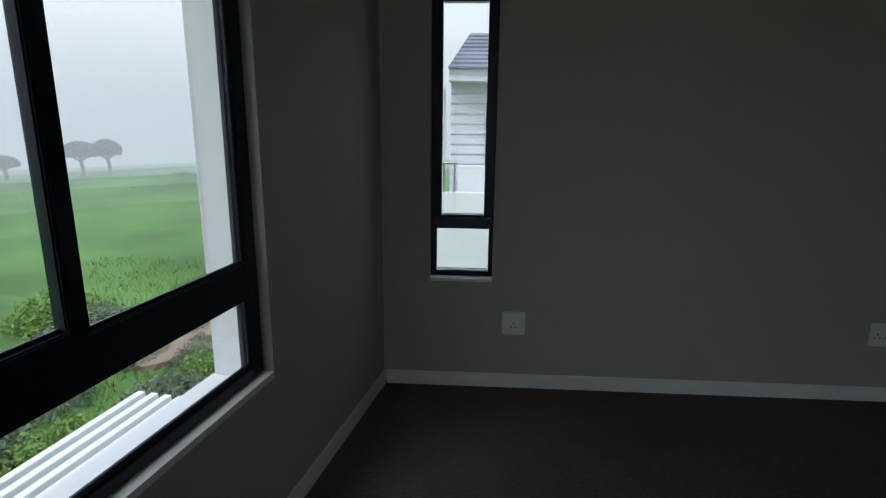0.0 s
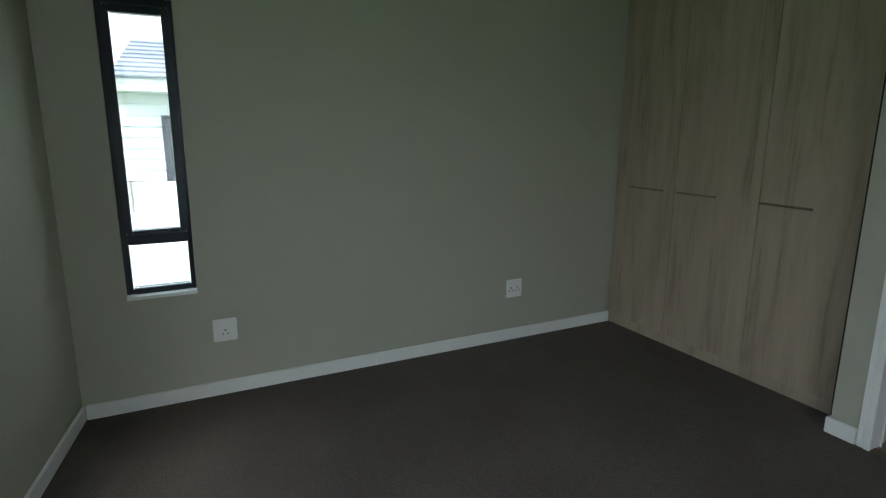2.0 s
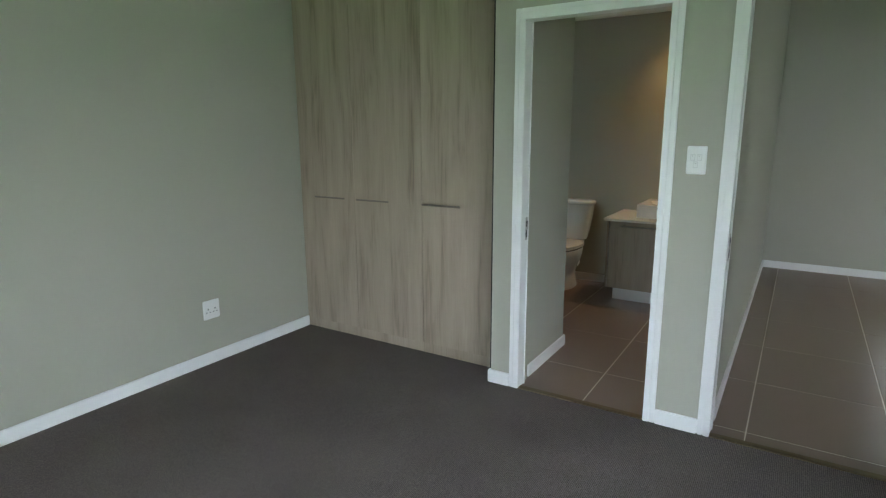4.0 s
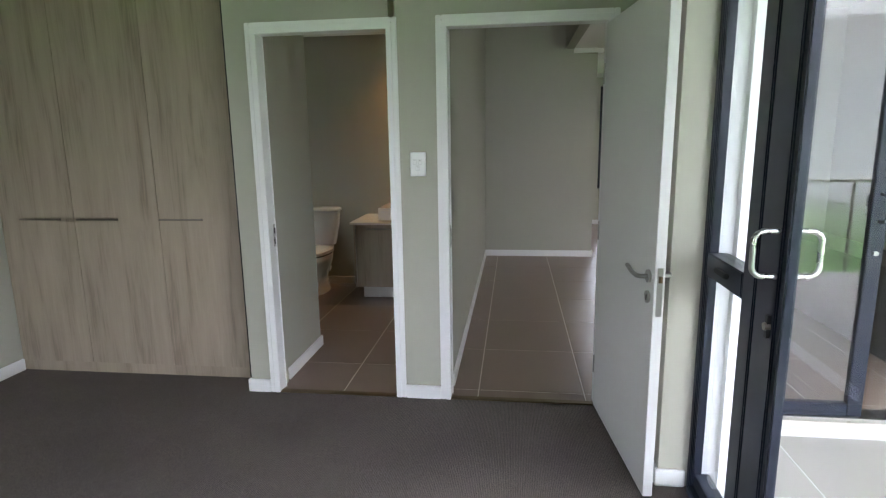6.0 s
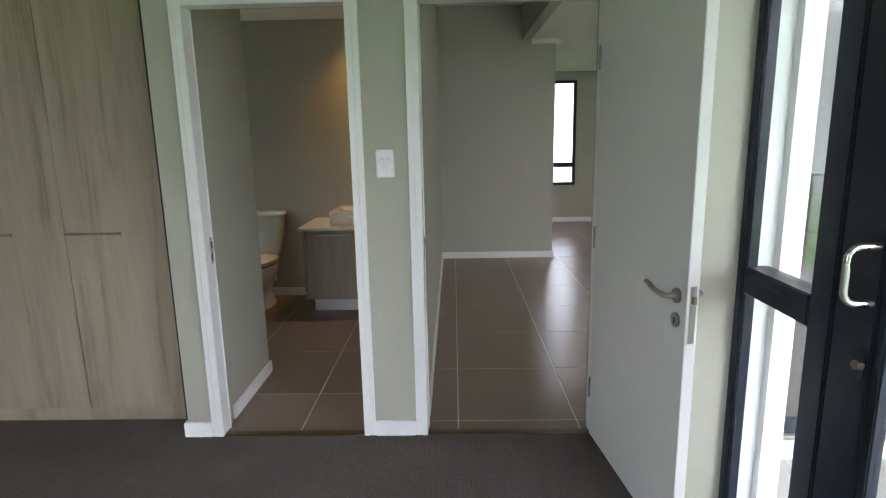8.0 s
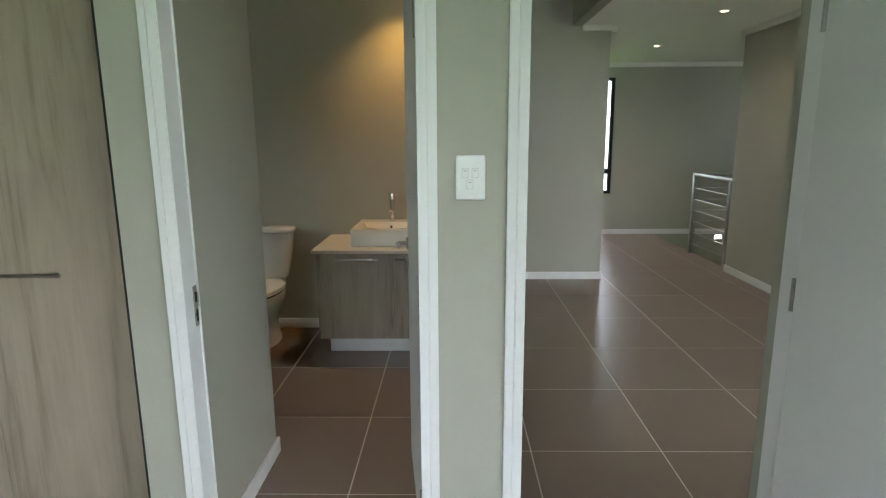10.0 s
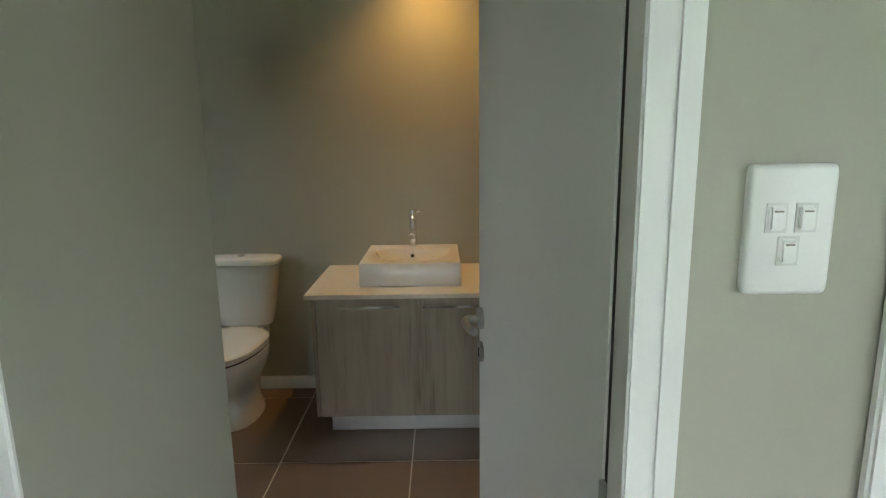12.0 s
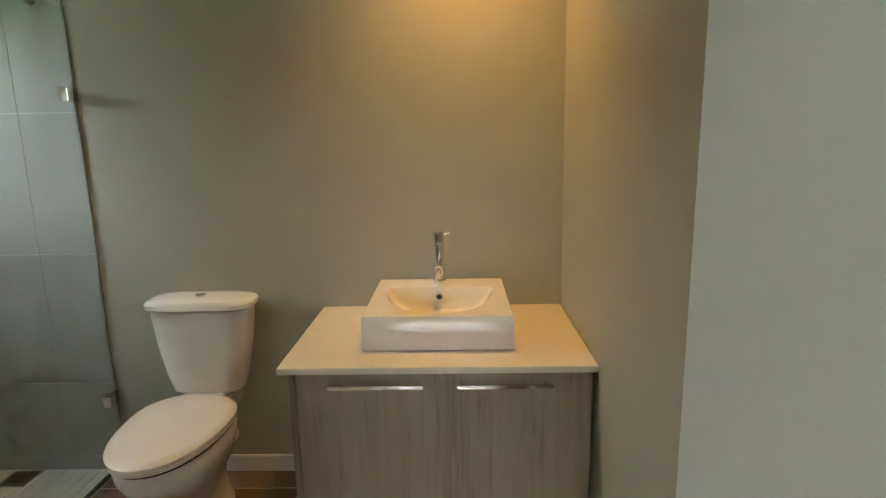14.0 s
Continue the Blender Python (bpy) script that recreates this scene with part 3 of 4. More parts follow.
structure("outer_reveal", boxes((-0.985, -0.3, SY - 0.29, SY - 0.221, -0.045, 2.75), (GX - 0.033, GX - 0.0005, SY - 0.2205, SY - 0.168, 0.031, GT - 0.061)), OUTER, "white plastered outer reveal of the balcony doors", "door reveal")

# sliding door of the lounge, across the balcony
d4 = tagged(thing("door_4", (-0.2, -6.0, 0), "charcoal aluminium sliding door with a steel pull handle", "sliding door"), kind="structure")
LX0, LX1 = -0.24, -0.15
bar("door_frame", (LX0, LX1, -4.545, -4.5, 0, 2.2), d4)
bar("door_frame", (LX0, LX1, -7.6, -7.55, 0, 2.2), d4)
bar("door_frame", (LX0, LX1, -7.55, -4.545, 2.14, 2.2), d4)
bar("sill_track", (LX0 - 0.02, LX1 + 0.02, -7.55, -4.545, -0.004, 0.022), d4, mat=STEEL)
lf4 = bar("sliding_leaf", (LX0 + 0.005, LX0 + 0.045, -5.09, -5.015, 0.022, 2.14), d4)
bar("leaf_rail", (LX0 + 0.005, LX0 + 0.045, -5.015, -4.545, 0.022, 0.095), lf4)
pane("pane", (LX0 + 0.022, LX0 + 0.028, -5.015, -4.545, 0.095, 2.14), d4)
bar("leaf_stile", (LX0 + 0.05, LX0 + 0.085, -6.36, -6.3, 0.022, 2.14), d4)
pull(lf4, LX0 + 0.005, -5.05, 1.125, -0.06, along="x")
pull(lf4, LX0 + 0.045, -5.05, 1.125, 0.06, along="x")
part("lock_cylinder", rod(bmesh.new(), (LX0 - 0.012, -5.05, 0.9), (LX0 + 0.01, -5.05, 0.9), 0.012), STEEL, lf4, "steel lock cylinder")


# ---- hinged doors ----
def door_leaf(name, hinge, ang, width, height, side, label, backset=0.062, z=0.94):
    """A flush leaf built along local +x from its hinge, turned by ang; side: which way its local y faces the thickness."""
    e = tagged(thing(name, (0, 0, 0), label, "door"), kind="structure")
    t = 0.04 * side
    y0, y1 = min(0, t), max(0, t)
    part("leaf", box(bmesh.new(), 0, width, y0, y1, 0.008, height, bevel=0.002), DOOR, e)
    lx = width - backset
    for s, y in ((-1, y0), (1, y1)):
        rose = part("rose", rod(bmesh.new(), (lx, y, z), (lx, y + s * 0.009, z), 0.026, 24), STEEL, e, "brushed steel rose")
        part("escutcheon", rod(bmesh.new(), (lx, y, z - 0.085), (lx, y + s * 0.008, z - 0.085), 0.025, 24), STEEL, e, "brushed steel keyhole rose")
        part("keyhole", boxes((lx - 0.003, lx + 0.003, y + s * 0.0075, y + s * 0.0095, z - 0.098, z - 0.075)), BLACK, e)
        bm, o = bmesh.new(), y + s * 0.046
        tube(bm, [(lx, y, z), (lx, y + s * 0.035, z), (lx - 0.004, o - s * 0.006, z), (lx - 0.014, o, z), (lx - 0.055, o, z), (lx - 0.08, o, z + 0.002), (lx - 0.1, o, z + 0.007), (lx - 0.118, o, z + 0.013), (lx - 0.14, o, z + 0.015)], 0.0092, 14)
        part("lever", bm, STEEL, rose, "curved brushed steel lever")
    fp = part("lock_faceplate", box(bmesh.new(), width - 0.002, width + 0.0015, t / 2 - 0.011, t / 2 + 0.011, z - 0.15, z + 0.045, bevel=0.0005), STEEL, e, "steel lock faceplate")
    part("latch", boxes((width, width + 0.012, t / 2 - 0.006, t / 2 + 0.006, z - 0.012, z + 0.012)), BRASS, fp)
    for hz in (0.25, 1.0, 1.8):
        part("hinge", rod(bmesh.new(), (-0.006, y1 if side < 0 else y0, hz - 0.05), (-0.006, y1 if side < 0 else y0, hz + 0.05), 0.007, 12), STEEL, e, "steel butt hinge")
    e.matrix_world = pose(hinge[0], hinge[1], 0, 0, 0, ang)
    return e


door_leaf("door_1", (EX - 0.012, H1 + 0.005), 186.3, 0.845, 2.04, 1, "white painted flush door standing open with a steel lever")
door_leaf("door_2", (-0.122, B1 + 0.001), 7.3, 0.755, 2.04, -1, "white painted flush bathroom door standing open", 0.036, 1.02)

# dark strip added in the hinge gap to draw the slot's shade
part("gap_shade", boxes((-0.1338, -0.1235, B1 - 0.034, B1 - 0.001, 0.01, 2.03)), RUBBER, bath_frame, "dark strip that paints the shade in the hinge gap")

# ---- wardrobe ----
ward = thing("wardrobe", (0.3, -0.845, 0), "built-in wardrobe with three tall pale grey oak doors", "wardrobe")
part("carcass", boxes((0.02, 0.5, -1.68, -0.004, 0.07, TOP - 0.02)), WARD, ward)
part("plinth", boxes((0.006, 0.05, -1.672, -0.004, 0.0, 0.07)), WARD, ward)
EDGES = (-0.006, -0.522, -1.096, -1.655)
for i, (a, b) in enumerate(zip(EDGES, EDGES[1:])):
    dr = part("door", box(bmesh.new(), -0.004, 0.016, b + 0.0015, a - 0.0015, 0.072, TOP - 0.03, bevel=0.001), WARD, ward)
    ha, hb = ((-0.45, -0.165) if i == 0 else (a - 0.035 - 0.285, a - 0.035) if i == 1 else (-1.4, -1.112))
    bm = box(bmesh.new(), -0.034, -0.026, ha, hb, 1.02, 1.032, bevel=0.002)
    for y in (ha + 0.025, hb - 0.025):
        rod(bm, (-0.004, y, 1.026), (-0.03, y, 1.026), 0.005, 10)
    part("handle", bm, DARK_METAL, dr, "slim dull metal bar handle")
# both black pieces paint the shade of the gaps beside the wall
part("shadow_gap", boxes((0.004, 0.05, -1.686, -1.66, 0.0, TOP - 0.02)), BLACK, ward)
part("shadow_line", boxes((EX + 0.001, EX + 0.03, -1.7015, -1.694, 0.082, TOP - 0.01)), BLACK, ward, "thin black strip that paints the shadow line between wardrobe and wall")


# ---- sockets and switch ----
def socket(x, y, z, face, label, switches):
    """A square outlet plate; face is the side that it looks to: -1 to -y, 1 to +y."""
    e = thing("wall_socket", (x, y, z), label, "socket", "white wall sockets")
    y1 = y + face * 0.011
    part("plate", box(bmesh.new(), x - 0.06, x + 0.06, min(y, y1), max(y, y1), z - 0.062, z + 0.062, bevel=0.004), PLASTIC, e)
    d = y1 + face * 0.001
    for cx, cz in switches:
        part("pin_holes", boxes(*[(x + cx + a - h, x + cx + a + h, min(y1 - face * 0.002, d), max(y1 - face * 0.002, d), z + cz + b - h, z + cz + b + h) for a, b, h in ((0, 0.012, 0.004), (-0.012, -0.008, 0.0032), (0.012, -0.008, 0.0032))]), BLACK, e)
        part("rocker", box(bmesh.new(), x + cx + 0.016 - 0.006, x + cx + 0.016 + 0.006, min(y1, y1 + face * 0.004), max(y1, y1 + face * 0.004), z + cz + 0.018, z + cz + 0.034, bevel=0.001), PLASTIC, e)
    return e


socket(-2.69, 0.0, 0.362, -1, "white single wall socket above the skirting", [(0.0, -0.012)])
socket(-0.856, 0.0, 0.362, -1, "white double wall socket above the skirting", [(-0.026, -0.008), (0.024, -0.008)])
socket(2.55, -5.72, 0.365, 1, "white wall socket on the lounge wall", [(0.0, -0.01)])
# greyer plate tone that puts in the shadow round each switch lever
SWITCH_SHADE = mottled("switch_shadow_grey", (0.68, 0.68, 0.67), 0.4, 0.02, 6.0, 90.0, 0.0)
sw = thing("light_switch", (EX, -2.755, 1.355), "white three-lever light switch plate between the doorways", "light switch")
part("plate", loft(bmesh.new(), [[Vector((EX - d, -2.755 + p.x, 1.355 + p.y)) for p in oval(0, 0, 0.043 - g, 0.065 - g, 0, 64, 18.0)] for d, g in ((0.0, 0.0), (0.007, 0.0), (0.0095, 0.0015), (0.011, 0.005))]), PLASTIC, sw)
for y, z in ((-2.739, 1.368), (-2.768, 1.368), (-2.753, 1.335)):
    bm = boxes((EX - 0.0155, EX - 0.011, y - 0.008, y + 0.008, z - 0.012, z + 0.012), bevel=0.002)
    bmesh.ops.rotate(bm, verts=bm.verts, cent=(EX - 0.012, y, z), matrix=Matrix.Rotation(radians(4), 3, "Y"))
    lever = part("lever", bm, PLASTIC, sw)
    # flat grey frame, slightly bigger than the lever, as its painted shadow
    part("lever_shadow", boxes((EX - 0.0122, EX - 0.0105, y - 0.0105, y + 0.0105, z - 0.0145, z + 0.0145)), SWITCH_SHADE, sw)
    part("mark", boxes((EX - 0.0167, EX - 0.015, y - 0.004, y + 0.004, z + 0.006, z + 0.0075)), DARK_METAL, lever)

# ---- bathroom ----
van = thing("vanity_cabinet", (2.14, -2.27, 0), "grey ash vanity cabinet with two doors and an aluminium kick plate", "cabinet")
part("carcass", boxes((1.835, 2.445, -2.735, -1.815, 0.13, 0.724)), VAN, van)
part("side_panel", box(bmesh.new(), 1.822, 2.445, -1.812, -1.796, 0.13, 0.724, bevel=0.001), VAN, van)
part("kick_plate", boxes((1.93, 1.945, -2.735, -1.845, 0.004, 0.128)), ALUMINIUM, van, "brushed aluminium kick plate")
part("kick_side", boxes((1.946, 2.44, -1.862, -1.846, 0.002, 0.129)), VAN, van)
for a, b in ((-1.822, -2.262), (-2.266, -2.725)):
    dr = part("door", box(bmesh.new(), 1.815, 1.833, b, a, 0.135, 0.722, bevel=0.001), VAN, van)
    c = (a + b) / 2 + (-0.028 if a > -2 else 0.034)
    bm = box(bmesh.new(), 1.78, 1.79, c - 0.144, c + 0.144, 0.684, 0.696, bevel=0.002)
    for y in (c - 0.125, c + 0.125):
        rod(bm, (1.786, y, 0.69), (1.816, y, 0.69), 0.005, 10)
    part("handle", bm, CHROME, dr, "slim polished bar handle")
top = tagged(mesh_object("worktop", box(bmesh.new(), 1.80, 2.448, -2.743, -1.768, 0.726, 0.747, bevel=0.002), STONE), "cream stone worktop on the vanity cabinet", "worktop")


def basin_mesh():
    """A square counter basin with sharp outer sides and a scooped bowl."""
    x0, x1, y0, y1, z0, z1 = 1.935, 2.425, -2.502, -2.01, 0.748, 0.865
    cx, cy = 2.15, (y0 + y1) / 2
    n = 48

    def square(grow, z):
        out = []
        for k in range(n):
            a = 2 * math.pi * k / n
            c, s = math.cos(a), math.sin(a)
            q = 1 / max(abs(c), abs(s))
            hx, hy = (x1 - x0) / 2 + grow, (y1 - y0) / 2 + grow
            out.append(Vector(((x0 + x1) / 2 + c * q * hx, cy + s * q * hy, z)))
        return out

    def bowl(back, rx, ry, z):
        """A D-shaped ring: straight at the back, curved to the front."""
        out = []
        for k in range(n):
            a = 2 * math.pi * k / n
            c, w = math.cos(a), math.sin(a)
            side = math.copysign(abs(w) ** 0.8, w) * ry
            out.append(Vector((back + (c * rx if c < 0 else 0.012 * c), cy + side, z)))
        return out

    return loft(bmesh.new(), [square(-0.03, z0), square(-0.001, z0 + 0.002), square(0, z0 + 0.01), square(0, z1 - 0.004), square(-0.003, z1), square(-0.02, z1), bowl(2.288, 0.318, 0.2, z1 - 0.0005), bowl(2.286, 0.312, 0.195, z1 - 0.005), bowl(2.278, 0.28, 0.172, z1 - 0.045), bowl(2.255, 0.21, 0.13, z1 - 0.078), bowl(2.2, 0.06, 0.06, z1 - 0.088)])


bas = thing("wash_basin", (2.21, -2.25, 0.747), "white square ceramic wash basin on the worktop", "basin")
part("bowl", basin_mesh(), CERAMIC, bas)
part("drain", rod(bmesh.new(), (2.18, -2.2525, 0.776), (2.18, -2.2525, 0.779), 0.022, 24), CHROME, bas, "chrome drain")
ov = rod(bmesh.new(), (2.276, -2.2525, 0.832), (2.292, -2.2525, 0.834), 0.013, 20)
ovf = part("overflow_ring", ov, CHROME, bas, "chrome overflow ring")
part("overflow_hole", rod(bmesh.new(), (2.2745, -2.2525, 0.8315), (2.286, -2.2525, 0.833), 0.008, 16), BLACK, ovf)

tap = thing("basin_tap", (2.375, -2.2525, 0.865), "tall chrome mixer tap on the basin", "tap")
TX, TY = 2.375, -2.2525
part("base_ring", rod(bmesh.new(), (TX, TY, 0.864), (TX, TY, 0.876), 0.026, 24), CHROME, tap)
part("body", rod(bmesh.new(), (TX, TY, 0.876), (TX, TY, 1.028), 0.0205, 24), CHROME, tap)
part("cap", rod(bmesh.new(), (TX, TY, 1.032), (TX, TY, 1.068), 0.0215, 24, 0.0205), CHROME, tap)
sp = part("spout", tube(bmesh.new(), [(TX, TY, 0.953), (TX - 0.05, TY, 0.958), (TX - 0.11, TY, 0.956), (TX - 0.13, TY, 0.948)], 0.0125, 16), CHROME, tap)
part("nozzle", rod(bmesh.new(), (TX - 0.122, TY, 0.950), (TX - 0.122, TY, 0.928), 0.011, 16), CHROME, sp)
for z in (0.886, 0.934, 1.028):
    part("collar", loft(bmesh.new(), [oval(TX, TY, r, r, z + h, 24) for r, h in ((0.0205, -0.006), (0.0235, -0.003), (0.0235, 0.003), (0.0205, 0.006))]), CHROME, tap)
part("lever", tube(bmesh.new(), [(TX, TY - 0.01, 1.053), (TX - 0.0, TY - 0.025, 1.058), (TX, TY - 0.042, 1.061)], 0.0045, 10), CHROME, tap)

CY = -1.305
wc = thing("toilet", (2.15, CY, 0), "white ceramic close-coupled toilet with closed lid", "toilet")
bm = bmesh.new()
rows = [(2.13, 0.2, 0.118, 0.0, 1.0), (2.13, 0.198, 0.116, 0.025, 1.0), (2.135, 0.175, 0.102, 0.07, 1.0), (2.14, 0.16, 0.096, 0.13, 1.1), (2.135, 0.165, 0.106, 0.18, 1.25), (2.12, 0.18, 0.132, 0.235, 1.45), (2.11, 0.188, 0.158, 0.29, 1.6), (2.10, 0.19, 0.175, 0.34, 1.68), (2.10, 0.192, 0.18, 0.387, 1.7), (2.10, 0.186, 0.174, 0.404, 1.7)]
part("pan", loft(bm, [oval(c, CY, rx, ry, z, 40, 2.3, f) for c, rx, ry, z, f in rows]), CERAMIC, wc)
part("shelf", box(bmesh.new(), 2.2, 2.44, CY - 0.1, CY + 0.1, 0.34, 0.44, bevel=0.02, seg=3), CERAMIC, wc)
bm = bmesh.new()
# black ring that draws the shadow line between pan, seat and lid
part("seam_shadow", loft(bmesh.new(), [oval(2.095, CY, 0.176, 0.177, z, 40, 2.15, 1.86) for z in (0.398, 0.412, 0.4255)]), RUBBER, wc, "black ring that paints the shadow line under seat and lid")
part("seat", loft(bmesh.new(), [oval(2.095, CY, 0.185 + g, 0.186 + g, z, 44, 2.15, 1.86) for g, z in ((-0.005, 0.409), (0.0, 0.412), (0.0, 0.421), (-0.005, 0.423))]), SEAT, wc, "white plastic toilet seat")
part("lid", loft(bmesh.new(), [oval(2.095, CY, 0.185 + g, 0.186 + g, z, 44, 2.15, 1.86) for g, z in ((-0.003, 0.4245), (0.002, 0.426), (0.003, 0.439), (-0.004, 0.446), (-0.02, 0.45), (-0.08, 0.453))]), SEAT, wc, "white closed toilet lid")
cis = part("cistern", loft(bmesh.new(), [oval(2.355, CY, rx, ry, z, 44, p) for rx, ry, z, p in ((0.06, 0.12, 0.438, 3.0), (0.075, 0.142, 0.445, 3.0), (0.083, 0.16, 0.52, 3.4), (0.088, 0.182, 0.65, 4.0), (0.09, 0.195, 0.775, 4.5), (0.09, 0.196, 0.785, 4.5))]), CERAMIC, wc)
part("cistern_lid", loft(bmesh.new(), [oval(2.352, CY, rx, ry, z, 44, p) for rx, ry, z, p in ((0.09, 0.198, 0.786, 4.5), (0.098, 0.21, 0.792, 4.5), (0.098, 0.211, 0.81, 4.5), (0.09, 0.2, 0.822, 4.0), (0.07, 0.17, 0.826, 3.5), (0.03, 0.08, 0.827, 3.0))]), CERAMIC, cis)
part("flush_button", rod(bmesh.new(), (2.345, CY + 0.0, 0.826), (2.345, CY, 0.834), 0.021, 24), CHROME, cis, "chrome flush button")
part("soil_pipe", rod(bmesh.new(), (2.25, CY - 0.0, 0.18), (2.45, CY, 0.18), 0.055, 20), PLASTIC, wc)
part("pipe_seal", rod(bmesh.new(), (2.33, CY, 0.18), (2.36, CY, 0.18), 0.062, 20), RUBBER, wc, "black rubber pipe seal")

# shower
SHY = -0.845
sg = thing("shower_screen", (2.0, SHY, 0), "frameless clear glass shower screen with chrome clamps", "shower screen")
gp = part("glass_panel", boxes((1.45, 2.44, SHY - 0.004, SHY + 0.004, 0.004, 1.935)), SHOWER_GLASS, sg, smooth=False)
gp.visible_shadow = False
for z in (1.615, 0.36):
    cl = part("clamp", box(bmesh.new(), 2.375, 2.412, SHY - 0.018, SHY + 0.018, z - 0.026, z + 0.026, bevel=0.003), CHROME, sg, "chrome glass clamp")
    part("wall_bracket", box(bmesh.new(), 2.412, 2.449, SHY - 0.006, SHY + 0.006, z - 0.024, z + 0.024, bevel=0.002), STEEL, cl)
part("edge_seal", boxes((2.4405, 2.4435, SHY - 0.003, SHY + 0.003, 0.004, 0.335), (2.4405, 2.4435, SHY - 0.003, SHY + 0.003, 0.386, 1.59), (2.4405, 2.4435, SHY - 0.003, SHY + 0.003, 1.64, 1.935)), STEEL, sg, "thin steel wall channel")
sh = thing("shower", (2.44, -0.73, 1.965), "dull steel shower with a bent arm on the tiled wall", "shower")
part("flange", rod(bmesh.new(), (2.436, -0.73, 1.965), (2.426, -0.73, 1.965), 0.02, 20), DARK_METAL, sh)
part("arm", tube(bmesh.new(), [(2.43, -0.73, 1.965), (2.39, -0.71, 1.975), (2.34, -0.66, 1.995), (2.29, -0.59, 2.0), (2.27, -0.54, 1.985)], 0.01, 12), DARK_METAL, sh)
part("head", rod(bmesh.new(), (2.268, -0.535, 1.99), (2.255, -0.51, 1.94), 0.02, 20, 0.045), CHROME, sh, "chrome shower head")
# edge of the raised floor; the charcoal also puts in its shadow
structure("shower_kerb", boxes((1.2, BX, -0.8, -0.7865, -0.03, 0.013)), DARKBOX, "thin dark edge strip of the shower floor", "kerb")
drain = thing("shower_drain", (2.37, -0.42, 0.013), "square steel shower drain grate", "drain")
part("grate_frame", boxes((2.31, 2.43, -0.48, -0.36, 0.004, 0.0145)), STEEL, drain)
for i in range(6):
    part("grate_bar", boxes((2.318 + i * 0.018, 2.328 + i * 0.018, -0.472, -0.368, 0.0145, 0.0165)), DARK_METAL, drain)


# ---- ceiling lights ----
def downlight(x, y, z, warm, label):
    e = thing("ceiling_downlight", (x, y, z), label, "downlight", "recessed ceiling downlights")
    bm = bmesh.new()
    loft(bm, [oval(x, y, r, r, h, 24) for r, h in ((0.046, z - 0.001), (0.05, z - 0.007), (0.034, z - 0.008), (0.032, z - 0.002))], (False, False))
    part("trim_ring", bm, STEEL, e, "brushed steel trim ring")
    part("bulb", rod(bmesh.new(), (x, y, z - 0.001), (x, y, z - 0.005), 0.028, 20), warm, e, "glowing warm bulb")
    return e


WARM = lamp_material("warm_bulb", (1.0, 0.72, 0.38), 6.0)
downlight(2.2, -2.35, 2.5, WARM, "small recessed warm downlight above the vanity")
downlight(5.26, -5.13, LOW, WARM, "small recessed warm downlight in the lounge ceiling")
downlight(3.37, -5.04, LOW, WARM, "small recessed warm downlight in the lounge ceiling")
for (x, y, z), w in (((2.2, -2.35, 2.48), 5.0), ((5.26, -5.13, LOW - 0.02), 4.0), ((3.37, -5.04, LOW - 0.02), 2.5)):
    l = new("downlight_beam", bpy.data.lights.new("downlight_beam", "SPOT"))
    l.data.energy, l.data.color, l.data.spot_size, l.data.spot_blend, l.data.shadow_soft_size = w, ((1.0, 0.53, 0.14) if x < 3 else (1.0, 0.78, 0.52)), (radians(118) if x < 3 else radians(142)), 1.0, 0.05
    l.matrix_world = look((x, y, z), (x + (0.1 if x < 3 else 0), y, 0))

# ---- lounge ----
rail = thing("stair_railing", (4.9, -5.75, 0), "stainless steel stair railing with thin horizontal rods", "railing")
part("handrail", rod(bmesh.new(), (4.4, -5.76, 1.0), (5.42, -5.76, 1.0), 0.021, 16), STEEL, rail)
for x, y in ((4.44, -5.76), (5.38, -5.76), (5.38, -6.7)):
    part("post", box(bmesh.new(), x - 0.026, x + 0.026, y - 0.026, y + 0.026, 0, 0.985, bevel=0.003), STEEL, rail)
part("handrail", rod(bmesh.new(), (5.38, -5.74, 1.0), (5.38, -6.75, 1.0), 0.021, 16), STEEL, rail)
for i in range(6):
    z = 0.13 + i * 0.14
    part("rod", rod(bmesh.new(), (4.44, -5.76, z), (5.38, -5.76, z), 0.005, 8), STEEL, rail)
    part("rod", rod(bmesh.new(), (5.38, -5.76, z), (5.38, -6.7, z), 0.005, 8), STEEL, rail)
sl = thing("step_light", (FX, -6.79, -0.05), "small oblong lit step light on the stairwell wall", "step light")
part("lens", box(bmesh.new(), FX - 0.012, FX - 0.002, -6.84, -6.74, -0.08, -0.02, bevel=0.002), lamp_material("cool_step_lamp", (0.95, 0.97, 1.0), 1.2), sl)
part("bezel", boxes((FX - 0.006, FX, -6.85, -6.73, -0.09, -0.01)), STEEL, sl, "thin steel rim")
lc = thing("low_cabinet", (1.15, -5.88, 0), "dark charcoal low cabinet against the lounge wall", "cabinet")
part("body", box(bmesh.new(), 0.15, 2.15, -6.045, -5.71, 0.0, 0.6, bevel=0.006), DARKBOX, lc)
part("top", box(bmesh.new(), 0.13, 2.17, -6.047, -5.69, 0.602, 0.622, bevel=0.004), DARKBOX, lc)

# ---- balcony ----
structure("balcony_slab", boxes((-3.9, -0.3, -8.5, SY - 0.22, -0.3, -0.0375)), GROUT_LIGHT, "beige tiled balcony floor", "balcony floor")
structure("balcony_soffit", boxes((-3.05, -0.3, -8.5, SY - 0.22, 2.75, 2.95)), OUTER, "white plastered balcony soffit", "soffit")
